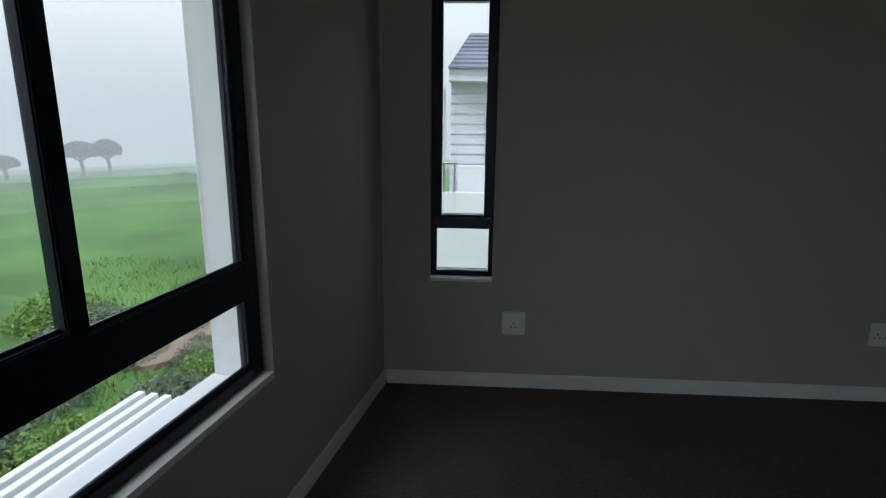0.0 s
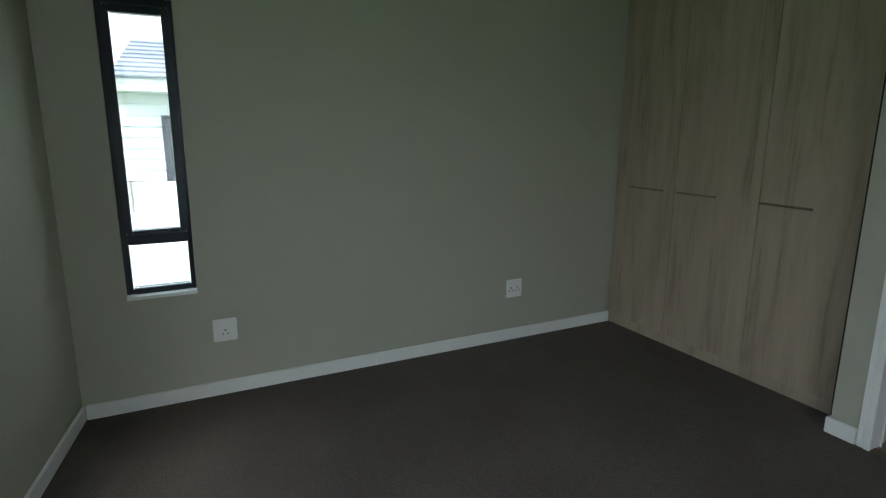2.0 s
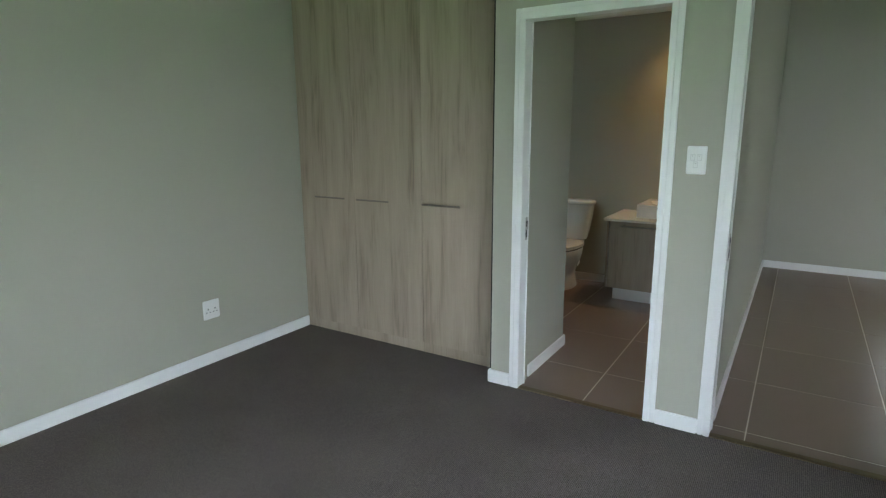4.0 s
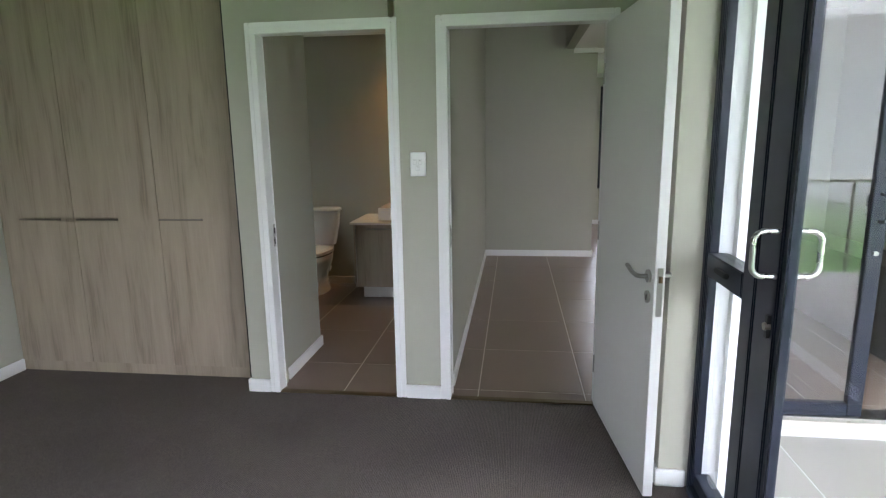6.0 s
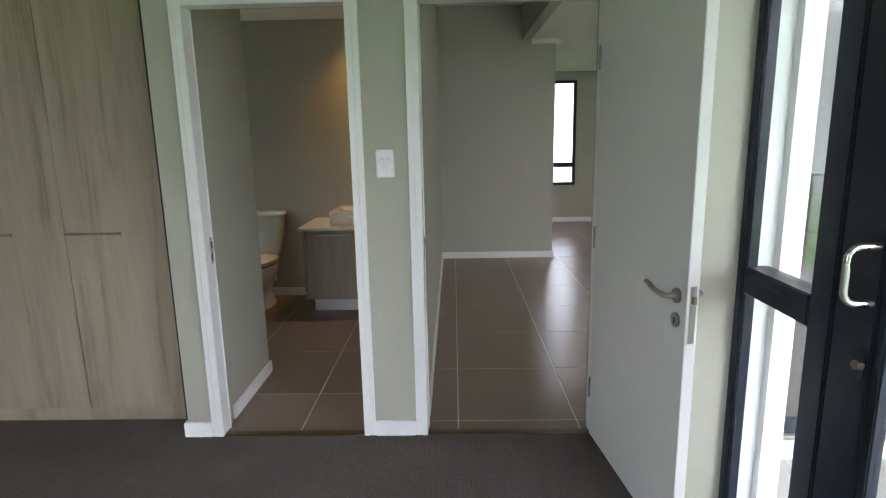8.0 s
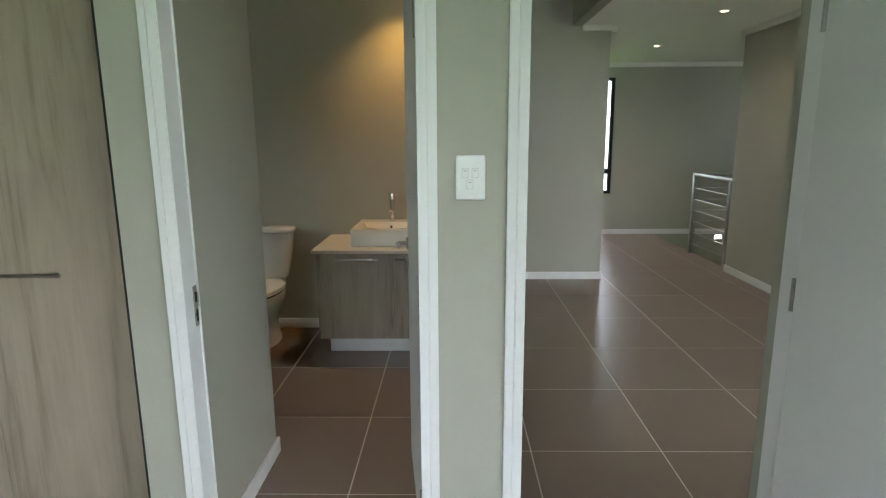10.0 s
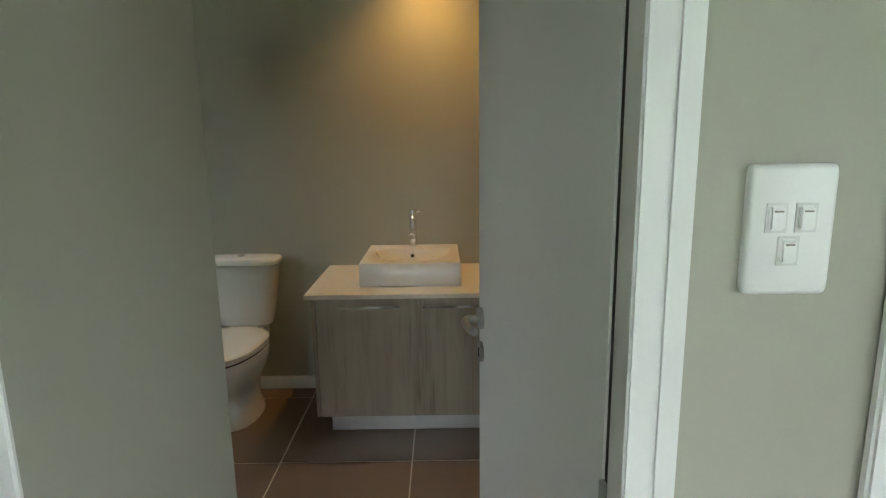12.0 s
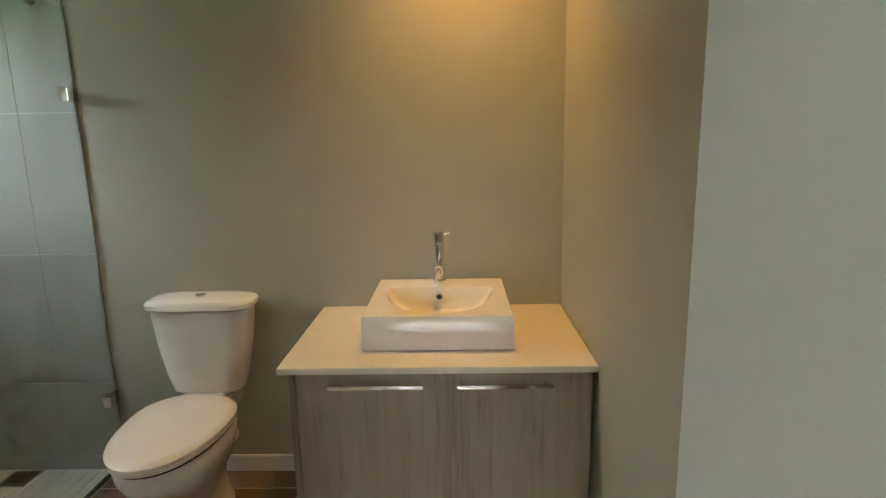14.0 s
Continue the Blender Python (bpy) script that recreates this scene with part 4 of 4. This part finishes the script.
structure("balcony_step", box(bmesh.new(), -0.36, -0.3, -7.6, -4.5, -0.0373, -0.006, bevel=0.004), GROUT_LIGHT, "white threshold step", "step")
bal = thing("balcony_railing", (-3.8, -6.2, -0.045), "steel balcony railing with glass infill", "railing")
part("handrail", rod(bmesh.new(), (-3.8, -4.15, 1.0), (-3.8, -8.5, 1.0), 0.025, 12), STEEL, bal)
for y in (-4.3, -5.6, -6.9, -8.2):
    part("post", rod(bmesh.new(), (-3.8, y, -0.045), (-3.8, y, 1.0), 0.02, 10), STEEL, bal)
for z in (0.25, 0.5, 0.75):
    part("rod", rod(bmesh.new(), (-3.8, -4.15, z), (-3.8, -8.5, z), 0.006, 8), STEEL, bal)

# ---- outside ----
GROUND = mottled("lawn_grass", (0.085, 0.185, 0.04), 0.9, 0.35, 0.25, 14.0, 0.6)
SCRUB = mottled("scrub_leaf", (0.15, 0.19, 0.12), 0.8, 0.3, 3.0, 40.0, 0.1)
SCRUB2 = mottled("yellow_green_leaf", (0.17, 0.28, 0.06), 0.8, 0.3, 3.0, 40.0, 0.1)
MIST_LEAF = mottled("dark_pine_leaf", (0.1, 0.15, 0.11), 0.9, 0.12, 0.5, 3.0, 0.1)
BARK = mottled("grey_bark", (0.2, 0.19, 0.17), 0.9, 0.2, 4.0, 30.0, 0.3)
GZ = -3.2
bm = bmesh.new()
bmesh.ops.create_grid(bm, x_segments=60, y_segments=60, size=75.0, matrix=Matrix.Translation((0, 0, GZ)))
for v in bm.verts:
    d = math.hypot(v.co.x, v.co.y)
    v.co.z += 0.25 * noise.noise(v.co * 0.06) * min(1, d / 25) - max(0, d - 50) * 0.05
structure("ground", bm, GROUND, "wide green lawn fading into fog", "lawn")
SOIL = mottled("sandy_soil", (0.25, 0.185, 0.135), 0.95, 0.25, 1.5, 30.0, 0.6)
bm = bmesh.new()
rim = [bm.verts.new((-8.5 + (1.5 + 0.5 * noise.noise(Vector((math.cos(k * 0.131), math.sin(k * 0.131), 0.4)) * 2.5)) * math.cos(k * 0.131), 8.3 + (2.1 + 0.8 * noise.noise(Vector((math.cos(k * 0.131), math.sin(k * 0.131), 2.4)) * 2.5)) * math.sin(k * 0.131), GZ + 0.09)) for k in range(48)]
top_rim = [bm.verts.new((-8.5 + (v.co.x + 8.5) * 0.8, 8.3 + (v.co.y - 8.3) * 0.8, GZ + 0.13)) for v in rim]
foot_rim = [bm.verts.new((v.co.x, v.co.y, GZ - 0.2)) for v in rim]
bm.faces.new(top_rim)
for k in range(48):
    j = (k + 1) % 48
    bm.faces.new((rim[k], rim[j], top_rim[j], top_rim[k])), bm.faces.new((foot_rim[k], foot_rim[j], rim[j], rim[k]))
structure("soil_bed", bm, SOIL, "bare sandy planting bed below the window", "soil")
# glowing backdrop that stands in for fog; its emission brightens with height
MIST_GLOW = bpy.data.materials.new("fog_glow")
MIST_GLOW.use_nodes = True
MIST_GLOW.node_tree.nodes.clear()
em, out = MIST_GLOW.node_tree.nodes.new("ShaderNodeEmission"), MIST_GLOW.node_tree.nodes.new("ShaderNodeOutputMaterial")
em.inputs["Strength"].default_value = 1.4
geo, sep, rng = MIST_GLOW.node_tree.nodes.new("ShaderNodeNewGeometry"), MIST_GLOW.node_tree.nodes.new("ShaderNodeSeparateXYZ"), MIST_GLOW.node_tree.nodes.new("ShaderNodeMapRange")
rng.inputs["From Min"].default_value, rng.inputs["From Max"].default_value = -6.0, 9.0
MIST_GLOW.node_tree.links.new(geo.outputs["Position"], sep.inputs[0]), MIST_GLOW.node_tree.links.new(sep.outputs["Z"], rng.inputs["Value"])
MIST_GLOW.node_tree.links.new(ramp(MIST_GLOW, rng.outputs["Result"], [(0.0, (0.5, 0.56, 0.6)), (0.45, (0.66, 0.73, 0.79)), (1.0, (0.9, 0.95, 1.0))]), em.inputs["Color"])
MIST_GLOW.node_tree.links.new(em.outputs[0], out.inputs[0])
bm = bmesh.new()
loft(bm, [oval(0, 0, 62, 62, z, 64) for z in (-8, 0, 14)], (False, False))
structure("backdrop", bm, MIST_GLOW, "glowing backdrop shell standing in for fog beyond the lawn", "fog")


def haze_shell(radius, density):
    """A glowing see-through shell as added haze, thinning upwards; several make the distance fade."""
    m = bpy.data.materials.new("glowing_haze")
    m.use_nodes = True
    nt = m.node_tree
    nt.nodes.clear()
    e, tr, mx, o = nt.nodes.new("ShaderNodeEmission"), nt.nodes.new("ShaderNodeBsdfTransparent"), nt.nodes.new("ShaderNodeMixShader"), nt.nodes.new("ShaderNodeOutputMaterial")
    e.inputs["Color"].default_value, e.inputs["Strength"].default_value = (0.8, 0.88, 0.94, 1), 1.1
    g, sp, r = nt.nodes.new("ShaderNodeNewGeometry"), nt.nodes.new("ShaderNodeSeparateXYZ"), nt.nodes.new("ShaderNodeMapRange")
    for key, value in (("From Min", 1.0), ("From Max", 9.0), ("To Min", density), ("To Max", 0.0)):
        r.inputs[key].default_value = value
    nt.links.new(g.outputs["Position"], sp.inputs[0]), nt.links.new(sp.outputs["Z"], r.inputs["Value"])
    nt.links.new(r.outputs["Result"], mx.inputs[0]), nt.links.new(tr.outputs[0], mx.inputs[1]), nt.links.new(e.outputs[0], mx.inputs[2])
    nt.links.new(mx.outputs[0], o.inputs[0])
    structure("backdrop", loft(bmesh.new(), [oval(0, 0, radius, radius, z, 64) for z in (-8, 10)], (False, False)), m, "glowing see-through shell that adds haze over the lawn", "fog")


# nested glowing shells, denser with distance, put the haze in
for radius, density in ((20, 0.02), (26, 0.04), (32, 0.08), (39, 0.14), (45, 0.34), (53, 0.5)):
    haze_shell(radius, density)


def shrub(name, x, y, z, size, mat, count, label, category="shrub"):
    rnd = random.Random(int(x * 77 + y * 131))
    e = thing(name, (x, y, z), label, category, "shrubs on the lawn")
    bm = bmesh.new()
    for _ in range(count):
        while True:
            p = Vector((rnd.uniform(-1, 1), rnd.uniform(-1, 1), rnd.uniform(0, 1)))
            if p.length < 1 and p.length > 0.35 + 0.3 * noise.noise(p * 2.2 + Vector((x, y, 0))):
                break
        p = Vector((p.x * size, p.y * size, p.z * size * 0.75 * (0.8 + 0.4 * noise.noise(p * 3 + Vector((y, x, 0))))))
        a, b = Vector((rnd.gauss(0, 1), rnd.gauss(0, 1), rnd.gauss(0, 1))).normalized(), Vector((rnd.gauss(0, 1), rnd.gauss(0, 1), rnd.gauss(0, 1))).normalized()
        s = size * rnd.uniform(0.03, 0.065)
        q = Vector((x, y, z)) + p
        bm.faces.new([bm.verts.new(q + s * a), bm.verts.new(q + 0.5 * s * b), bm.verts.new(q - s * a), bm.verts.new(q - 0.5 * s * b)])
    part("foliage", bm, mat, e, smooth=False)
    part("stem", rod(bmesh.new(), (x, y, z - 0.1), (x, y, z + size * 0.5), size * 0.05, 8, size * 0.02), BARK, e)
    return e


for x, y, s, m, lab in ((-9.5, 3.2, 1.0, SCRUB, "grey-green bush below the window"), (-8.2, 3.6, 0.9, SCRUB2, "yellow-green bush below the window"), (-10.5, 1.4, 0.9, SCRUB, "grey-green bush below the window"),
                        (-11.5, 5.0, 1.2, SCRUB, "grey-green bush at the lawn's edge"), (-8.6, 0.6, 0.8, SCRUB2, "yellow-green bush below the window"), (-12.5, 2.6, 0.9, SCRUB2, "yellow-green bush at the lawn's edge"),
                        (-13.5, 4.2, 0.9, SCRUB2, "yellow-green bush at the lawn's edge"), (-7.6, 5.0, 0.9, SCRUB, "grey-green bush beside the wall"), (-9.8, -0.6, 0.8, SCRUB2, "yellow-green bush below the window"), (-14, 0.5, 0.8, SCRUB2, "yellow-green bush at the lawn's edge"), (-7.2, 1.9, 0.7, SCRUB, "grey-green bush below the window"), (-9.4, 6.9, 0.7, SCRUB, "broad grey-green bush beyond the pergola"), (-8.3, 7.5, 0.4, SCRUB, "small grey-green bush beyond the pergola"),
                        (-10.5, 7.5, 1.2, SCRUB, "broad grey-green bush beyond the pergola"), (-7.4, 6.2, 0.8, SCRUB2, "yellow-green bush beyond the pergola"), (-12.0, 8.5, 1.1, SCRUB2, "yellow-green bush at the lawn's edge"), (-10.0, 5.0, 1.0, SCRUB, "grey-green bush beyond the pergola"), (-8.0, 6.7, 0.55, SCRUB, "low grey-green bush on the sandy bed"), (-9.0, 8.2, 0.5, SCRUB, "low grey-green bush on the sandy bed")):
    shrub("bush", x, y, GZ, s, m, 3400, lab)
for x, y, s in ((-23.4, 29.9, 0.5), (-22.9, 31.2, 0.42), (-24.4, 37.4, 0.85)):
    shrub("bush", x, y, GZ - 0.2, s, MIST_LEAF, 700, "small dark bush alone on the misty lawn")


def tufts():
    """Rank grass in clumps along the near edge of the lawn."""
    rnd = random.Random(5)
    bm = bmesh.new()
    for _ in range(2600):
        cx, cy = rnd.uniform(-15, -6.5), rnd.uniform(-4, 14)
        if noise.noise(Vector((cx * 0.25, cy * 0.25, 1.7))) < -0.12 + max(0, -cx - 11) * 0.2:
            continue
        for _ in range(9):
            x, y = cx + rnd.gauss(0, 0.16), cy + rnd.gauss(0, 0.16)
            h, a, w = rnd.uniform(0.07, 0.26), rnd.uniform(0, 6.283), rnd.uniform(0.008, 0.02)
            u, lean = Vector((math.cos(a), math.sin(a), 0)) * w, Vector((rnd.gauss(0, 0.1), rnd.gauss(0, 0.1), h))
            p = Vector((x, y, GZ - 0.05))
            bm.faces.new([bm.verts.new(p - u), bm.verts.new(p + u), bm.verts.new(p + lean)])
    return tagged(mesh_object("rank_grass", bm, SCRUB2, smooth=False), "yellow-green rank grass at the edge of the lawn", "grass", kind="stuff")


tufts()


def pine(x, y, z, h, spread, label):
    """An umbrella pine: bare forked trunk under a flat crown of small clumps."""
    rnd = random.Random(int(x * 13 + y * 7))
    e = thing("tree", (x, y, z), label, "tree", "umbrella pines in the fog")
    bm = bmesh.new()
    tube(bm, [(x, y, z - 0.3), (x + 0.1, y, z + h * 0.3), (x - 0.1, y + 0.1, z + h * 0.6)], 0.13, 8)
    for k in range(6):
        a = k * 1.05 + 0.3
        tube(bm, [(x - 0.1, y + 0.1, z + h * 0.45), (x + 0.4 * spread * math.cos(a), y + 0.4 * spread * math.sin(a), z + h * 0.58), (x + 0.75 * spread * math.cos(a), y + 0.75 * spread * math.sin(a), z + h * 0.72)], 0.05, 6)
    part("trunk", bm, BARK, e)
    bm = bmesh.new()
    for _ in range(6000):
        a, r = rnd.uniform(0, 6.283), math.sqrt(rnd.random()) * spread
        n = noise.noise(Vector((math.cos(a) * 2, math.sin(a) * 2, r + x)))
        r *= 0.9 + 0.25 * n
        q = Vector((x + r * math.cos(a), y + r * math.sin(a), z + h * (0.6 + 0.38 * rnd.random() * (1 - 0.6 * (r / spread) ** 2) + 0.05 * n)))
        u, v = Vector((rnd.gauss(0, 1), rnd.gauss(0, 1), rnd.gauss(0, 0.5))).normalized(), Vector((rnd.gauss(0, 1), rnd.gauss(0, 1), rnd.gauss(0, 0.5))).normalized()
        s = rnd.uniform(0.06, 0.14)
        bm.faces.new([bm.verts.new(q + s * u), bm.verts.new(q + s * v), bm.verts.new(q - s * u), bm.verts.new(q - s * v)])
    part("crown", bm, MIST_LEAF, e, smooth=False)


pine(-30.5, 35.4, GZ - 0.2, 2.7, 1.2, "flat-topped umbrella pine grey in the fog")
pine(-29.2, 36.4, GZ - 0.2, 2.8, 1.05, "flat-topped umbrella pine grey in the fog")
pine(-33.9, 32.75, GZ - 0.2, 1.8, 0.9, "small umbrella pine grey in the fog")

# outer reveal, sill and pergola outside the wide window
reveal = structure("outer_reveal", boxes((WX - 0.16, WX - 0.071, WIN_N - 0.075, WIN_N + 0.12, SILL, HEAD), (WX - 0.168, WX - 0.157, WIN_N - 0.075, -0.01, GZ, 2.6)), OUTER, "white plastered outer window reveal", "window reveal")
ledge = structure("outer_sill", box(bmesh.new(), WX - 0.175, WX - 0.071, WIN_S, WIN_N - 0.076, SILL - 0.05, SILL + 0.012, bevel=0.003), OUTER, "white plastered outer window sill", "window sill")
perg = thing("pergola", (-4.9, -1.5, -0.5), "white pergola of parallel slats over the terrace below", "pergola")
for i in range(8):
    x = -5.15 + i * 0.1
    part("slat", box(bmesh.new(), x - 0.025, x + 0.025, -4.2, 0.235, -0.5, -0.4, bevel=0.003), OUTER, perg)
part("cross_beam", box(bmesh.new(), -5.2, -4.4, -0.2, -0.1, -0.62, -0.502, bevel=0.003), OUTER, perg)
for y in (-0.21, -3.6):
    part("post", box(bmesh.new(), -5.18, -5.06, y, y + 0.12, GZ, -0.5 if y < -1 else -0.62, bevel=0.003), OUTER, perg)
askew(reveal), askew(ledge), askew(perg)

# neighbouring house
nh = thing("house", (-1.0, 11.0, GZ), "white weatherboard house with a blue-grey slate roof", "house")
HXL, HY0 = -3.46, 9.0
part("wall", boxes((HXL, 2.5, HY0, HY0 + 6, GZ, 2.0)), BOARD, nh, smooth=False)
for i in range(26):
    z = GZ + 0.2 * i
    bm = bmesh.new()
    loft(bm, [[Vector((x, HY0, z + 0.004)), Vector((x, HY0 - 0.045, z + 0.004)), Vector((x, HY0 - 0.012, z + 0.198)), Vector((x, HY0, z + 0.198))] for x in (HXL - 0.012, 2.5)])
    part("weatherboard", bm, BOARD, nh, smooth=False)
part("eaves", boxes((HXL - 0.02, 2.7, HY0 - 0.7, HY0 + 6.2, 2.0, 2.22)), BOARD, nh)
for i in range(40):
    part("dentil", boxes((HXL - 0.01 + i * 0.09, HXL + 0.035 + i * 0.09, HY0 - 0.735, HY0 - 0.7, 2.13, 2.2)), BOARD, nh, smooth=False)
roof = part("roof", loft(bmesh.new(), [[Vector(p) for p in ring] for ring in ([(HXL - 0.02, HY0 - 0.75, 2.22), (2.8, HY0 - 0.75, 2.22), (2.8, HY0 + 6.3, 2.22), (HXL - 0.02, HY0 + 6.3, 2.22)], [(HXL + 0.35, HY0 + 1.0, 3.05), (2.2, HY0 + 1.0, 3.05), (2.2, HY0 + 4.3, 3.05), (HXL + 0.35, HY0 + 4.3, 3.05)])]), SLATE, nh, smooth=False)
for i in range(9):
    f0, f1 = i / 9, (i + 1) / 9
    xa = HXL - 0.03 + 0.38 * f0
    ya, yb, za, zb = HY0 - 0.76 + 1.75 * f0, HY0 - 0.76 + 1.75 * f1, 2.22 + 0.83 * f0, 2.22 + 0.83 * f1
    bm = bmesh.new()
    loft(bm, [[Vector((xa, ya - 0.02, za + 0.035)), Vector((2.8 - 0.6 * f0, ya - 0.02, za + 0.035)), Vector((2.8 - 0.6 * f1, yb, zb + 0.012)), Vector((xa + 0.042, yb, zb + 0.012))], [Vector((xa, ya - 0.02, za)), Vector((2.8 - 0.6 * f0, ya - 0.02, za)), Vector((2.8 - 0.6 * f1, yb, zb)), Vector((xa + 0.042, yb, zb))]])
    part("slate_course", bm, SLATE, roof, smooth=False)
wh = part("window", boxes((-2.75, -1.9, HY0 - 0.07, HY0 - 0.005, 0.1, 1.6)), ALU, nh)
part("pane", boxes((-2.66, -1.99, HY0 - 0.078, HY0 - 0.072, 0.18, 1.52)), GLASS, wh, smooth=False)
part("balcony_wall", box(bmesh.new(), -3.28, 1.5, 8.2, 8.35, -1.2, 0.43, bevel=0.01), OUTER, nh)
part("balcony_base", box(bmesh.new(), -4.6, 1.5, 8.0, 9.0, -2.6, -0.7, bevel=0.01), OUTER, nh)
part("balcony_base", box(bmesh.new(), -4.6, 1.5, 7.9, 8.0, GZ, -0.05, bevel=0.01), OUTER, nh)
rl = part("balcony_rail", rod(bmesh.new(), (-4.6, 8.28, 0.47), (-3.28, 8.28, 0.47), 0.025, 10), STEEL, nh, "steel balcony handrail")
for x in (-4.4, -3.9, -3.55, -3.34):
    part("baluster", rod(bmesh.new(), (x, 8.28, -0.7), (x, 8.28, 0.47), 0.018, 8), STEEL, rl)
part("downpipe", rod(bmesh.new(), (-3.6, 9.05, GZ), (-3.6, 9.05, 1.9), 0.03, 10), BOARD, nh)


# ---- floor and wall tiles ----
def tile_field(parent, mat, xs, ys, z, keep=None, gap=0.003, thick=0.01, name="tile"):
    cache = {}
    base = spot(parent)
    for xa, xb in zip(xs, xs[1:]):
        for ya, yb in zip(ys, ys[1:]):
            if keep and not keep((xa + xb) / 2, (ya + yb) / 2):
                continue
            key = (round(xb - xa, 3), round(yb - ya, 3))
            if key not in cache:
                w, d = key[0] / 2 - gap, key[1] / 2 - gap
                bm = bmesh.new()
                b = 0.0012
                loft(bm, [[Vector((-w, -d, -thick)), Vector((w, -d, -thick)), Vector((w, d, -thick)), Vector((-w, d, -thick))], [Vector((-w, -d, -b)), Vector((w, -d, -b)), Vector((w, d, -b)), Vector((-w, d, -b))],
                          [Vector((-w + b, -d + b, 0)), Vector((w - b, -d + b, 0)), Vector((w - b, d - b, 0)), Vector((-w + b, d - b, 0))]])
                finish(bm, False)
                me = bpy.data.meshes.new(name)
                bm.to_mesh(me)
                bm.free()
                me.materials.append(mat)
                cache[key] = me
            ob = new(name, cache[key])
            ob.parent = parent
            ob.location = Vector(((xa + xb) / 2, (ya + yb) / 2, z)) - base


def lines(start, pitch, lo, hi):
    out = [lo] + [start + k * pitch for k in range(-60, 60) if lo + 0.02 < start + k * pitch < hi - 0.02] + [hi]
    return out


obs = bpy.data.objects
fl = obs["floor_lounge"]
PX, PY = 0.678, 0.6205
tile_field(fl, TILE, lines(-0.037, PX, -0.14, 4.35), lines(-3.073, PY, -5.72, HY), 0.0)
tile_field(fl, TILE, lines(-0.037, PX, 4.35, FX), lines(-3.073, PY, -5.8, -4.25), 0.0)
tile_field(fl, TILE, lines(-0.037, PX, -0.14, 4.2), lines(-3.073, PY, -8.5, -5.72), 0.0)
fb = obs["floor_bathroom"]
tile_field(fb, TILE, lines(0.3, 0.672, -0.14, BX), lines(-2.262, 0.605, BS, -0.802), 0.0, lambda x, y: y < -1.86 or x > 0.6)
tile_field(fb, MOSAIC, [1.2, 1.5, 1.8, 2.1, BX], lines(-0.786, 0.05, -0.786, 0.0), 0.012, name="mosaic_strip", gap=0.0015)
bs = obs["balcony_slab"]
tile_field(bs, PATIO, lines(-0.9, 0.6, -3.9, -0.36), lines(-4.6, 0.6, -8.5, SY - 0.22), -0.036)


def wall_tiles(parent, mat, axis, at, along, zs, face):
    """Large wall tiles on the plane axis = at; face: the way that they look."""
    for a, b in zip(along, along[1:]):
        for z0, z1 in zip(zs, zs[1:]):
            g, t = 0.002, 0.003 * face
            u0, u1 = (min(at, at + t), max(at, at + t))
            bm = boxes((u0, u1, a + g, b - g, z0 + g, z1 - g)) if axis == "x" else boxes((a + g, b - g, u0, u1, z0 + g, z1 - g))
            part("wall_tile", bm, mat, parent, smooth=False)


ZS = [-0.01, 0.42, 0.985, 1.55, 2.115, 2.5]
backing = structure("shower_wall_east", boxes((BX - 0.006, BX, SHY, 0.0, -0.03, 2.5)), GROUT_LIGHT, "large grey shower wall tiles", "tiled wall")
wall_tiles(backing, GREY_TILE, "x", BX - 0.006, [SHY, -0.61, -0.01], ZS, -1)
backing = structure("shower_wall_north", boxes((1.51, BX - 0.014, -0.006, 0.0, -0.03, 1.335), (1.51, BX - 0.014, -0.006, 0.0, 2.105, 2.5)), GROUT_LIGHT, "large grey shower wall tiles", "tiled wall")
wall_tiles(backing, GREY_TILE, "y", -0.006, [1.51, BX - 0.014], ZS[:3] + [1.335], -1)
wall_tiles(backing, GREY_TILE, "y", -0.006, [1.51, BX - 0.014], [2.115, 2.5], -1)
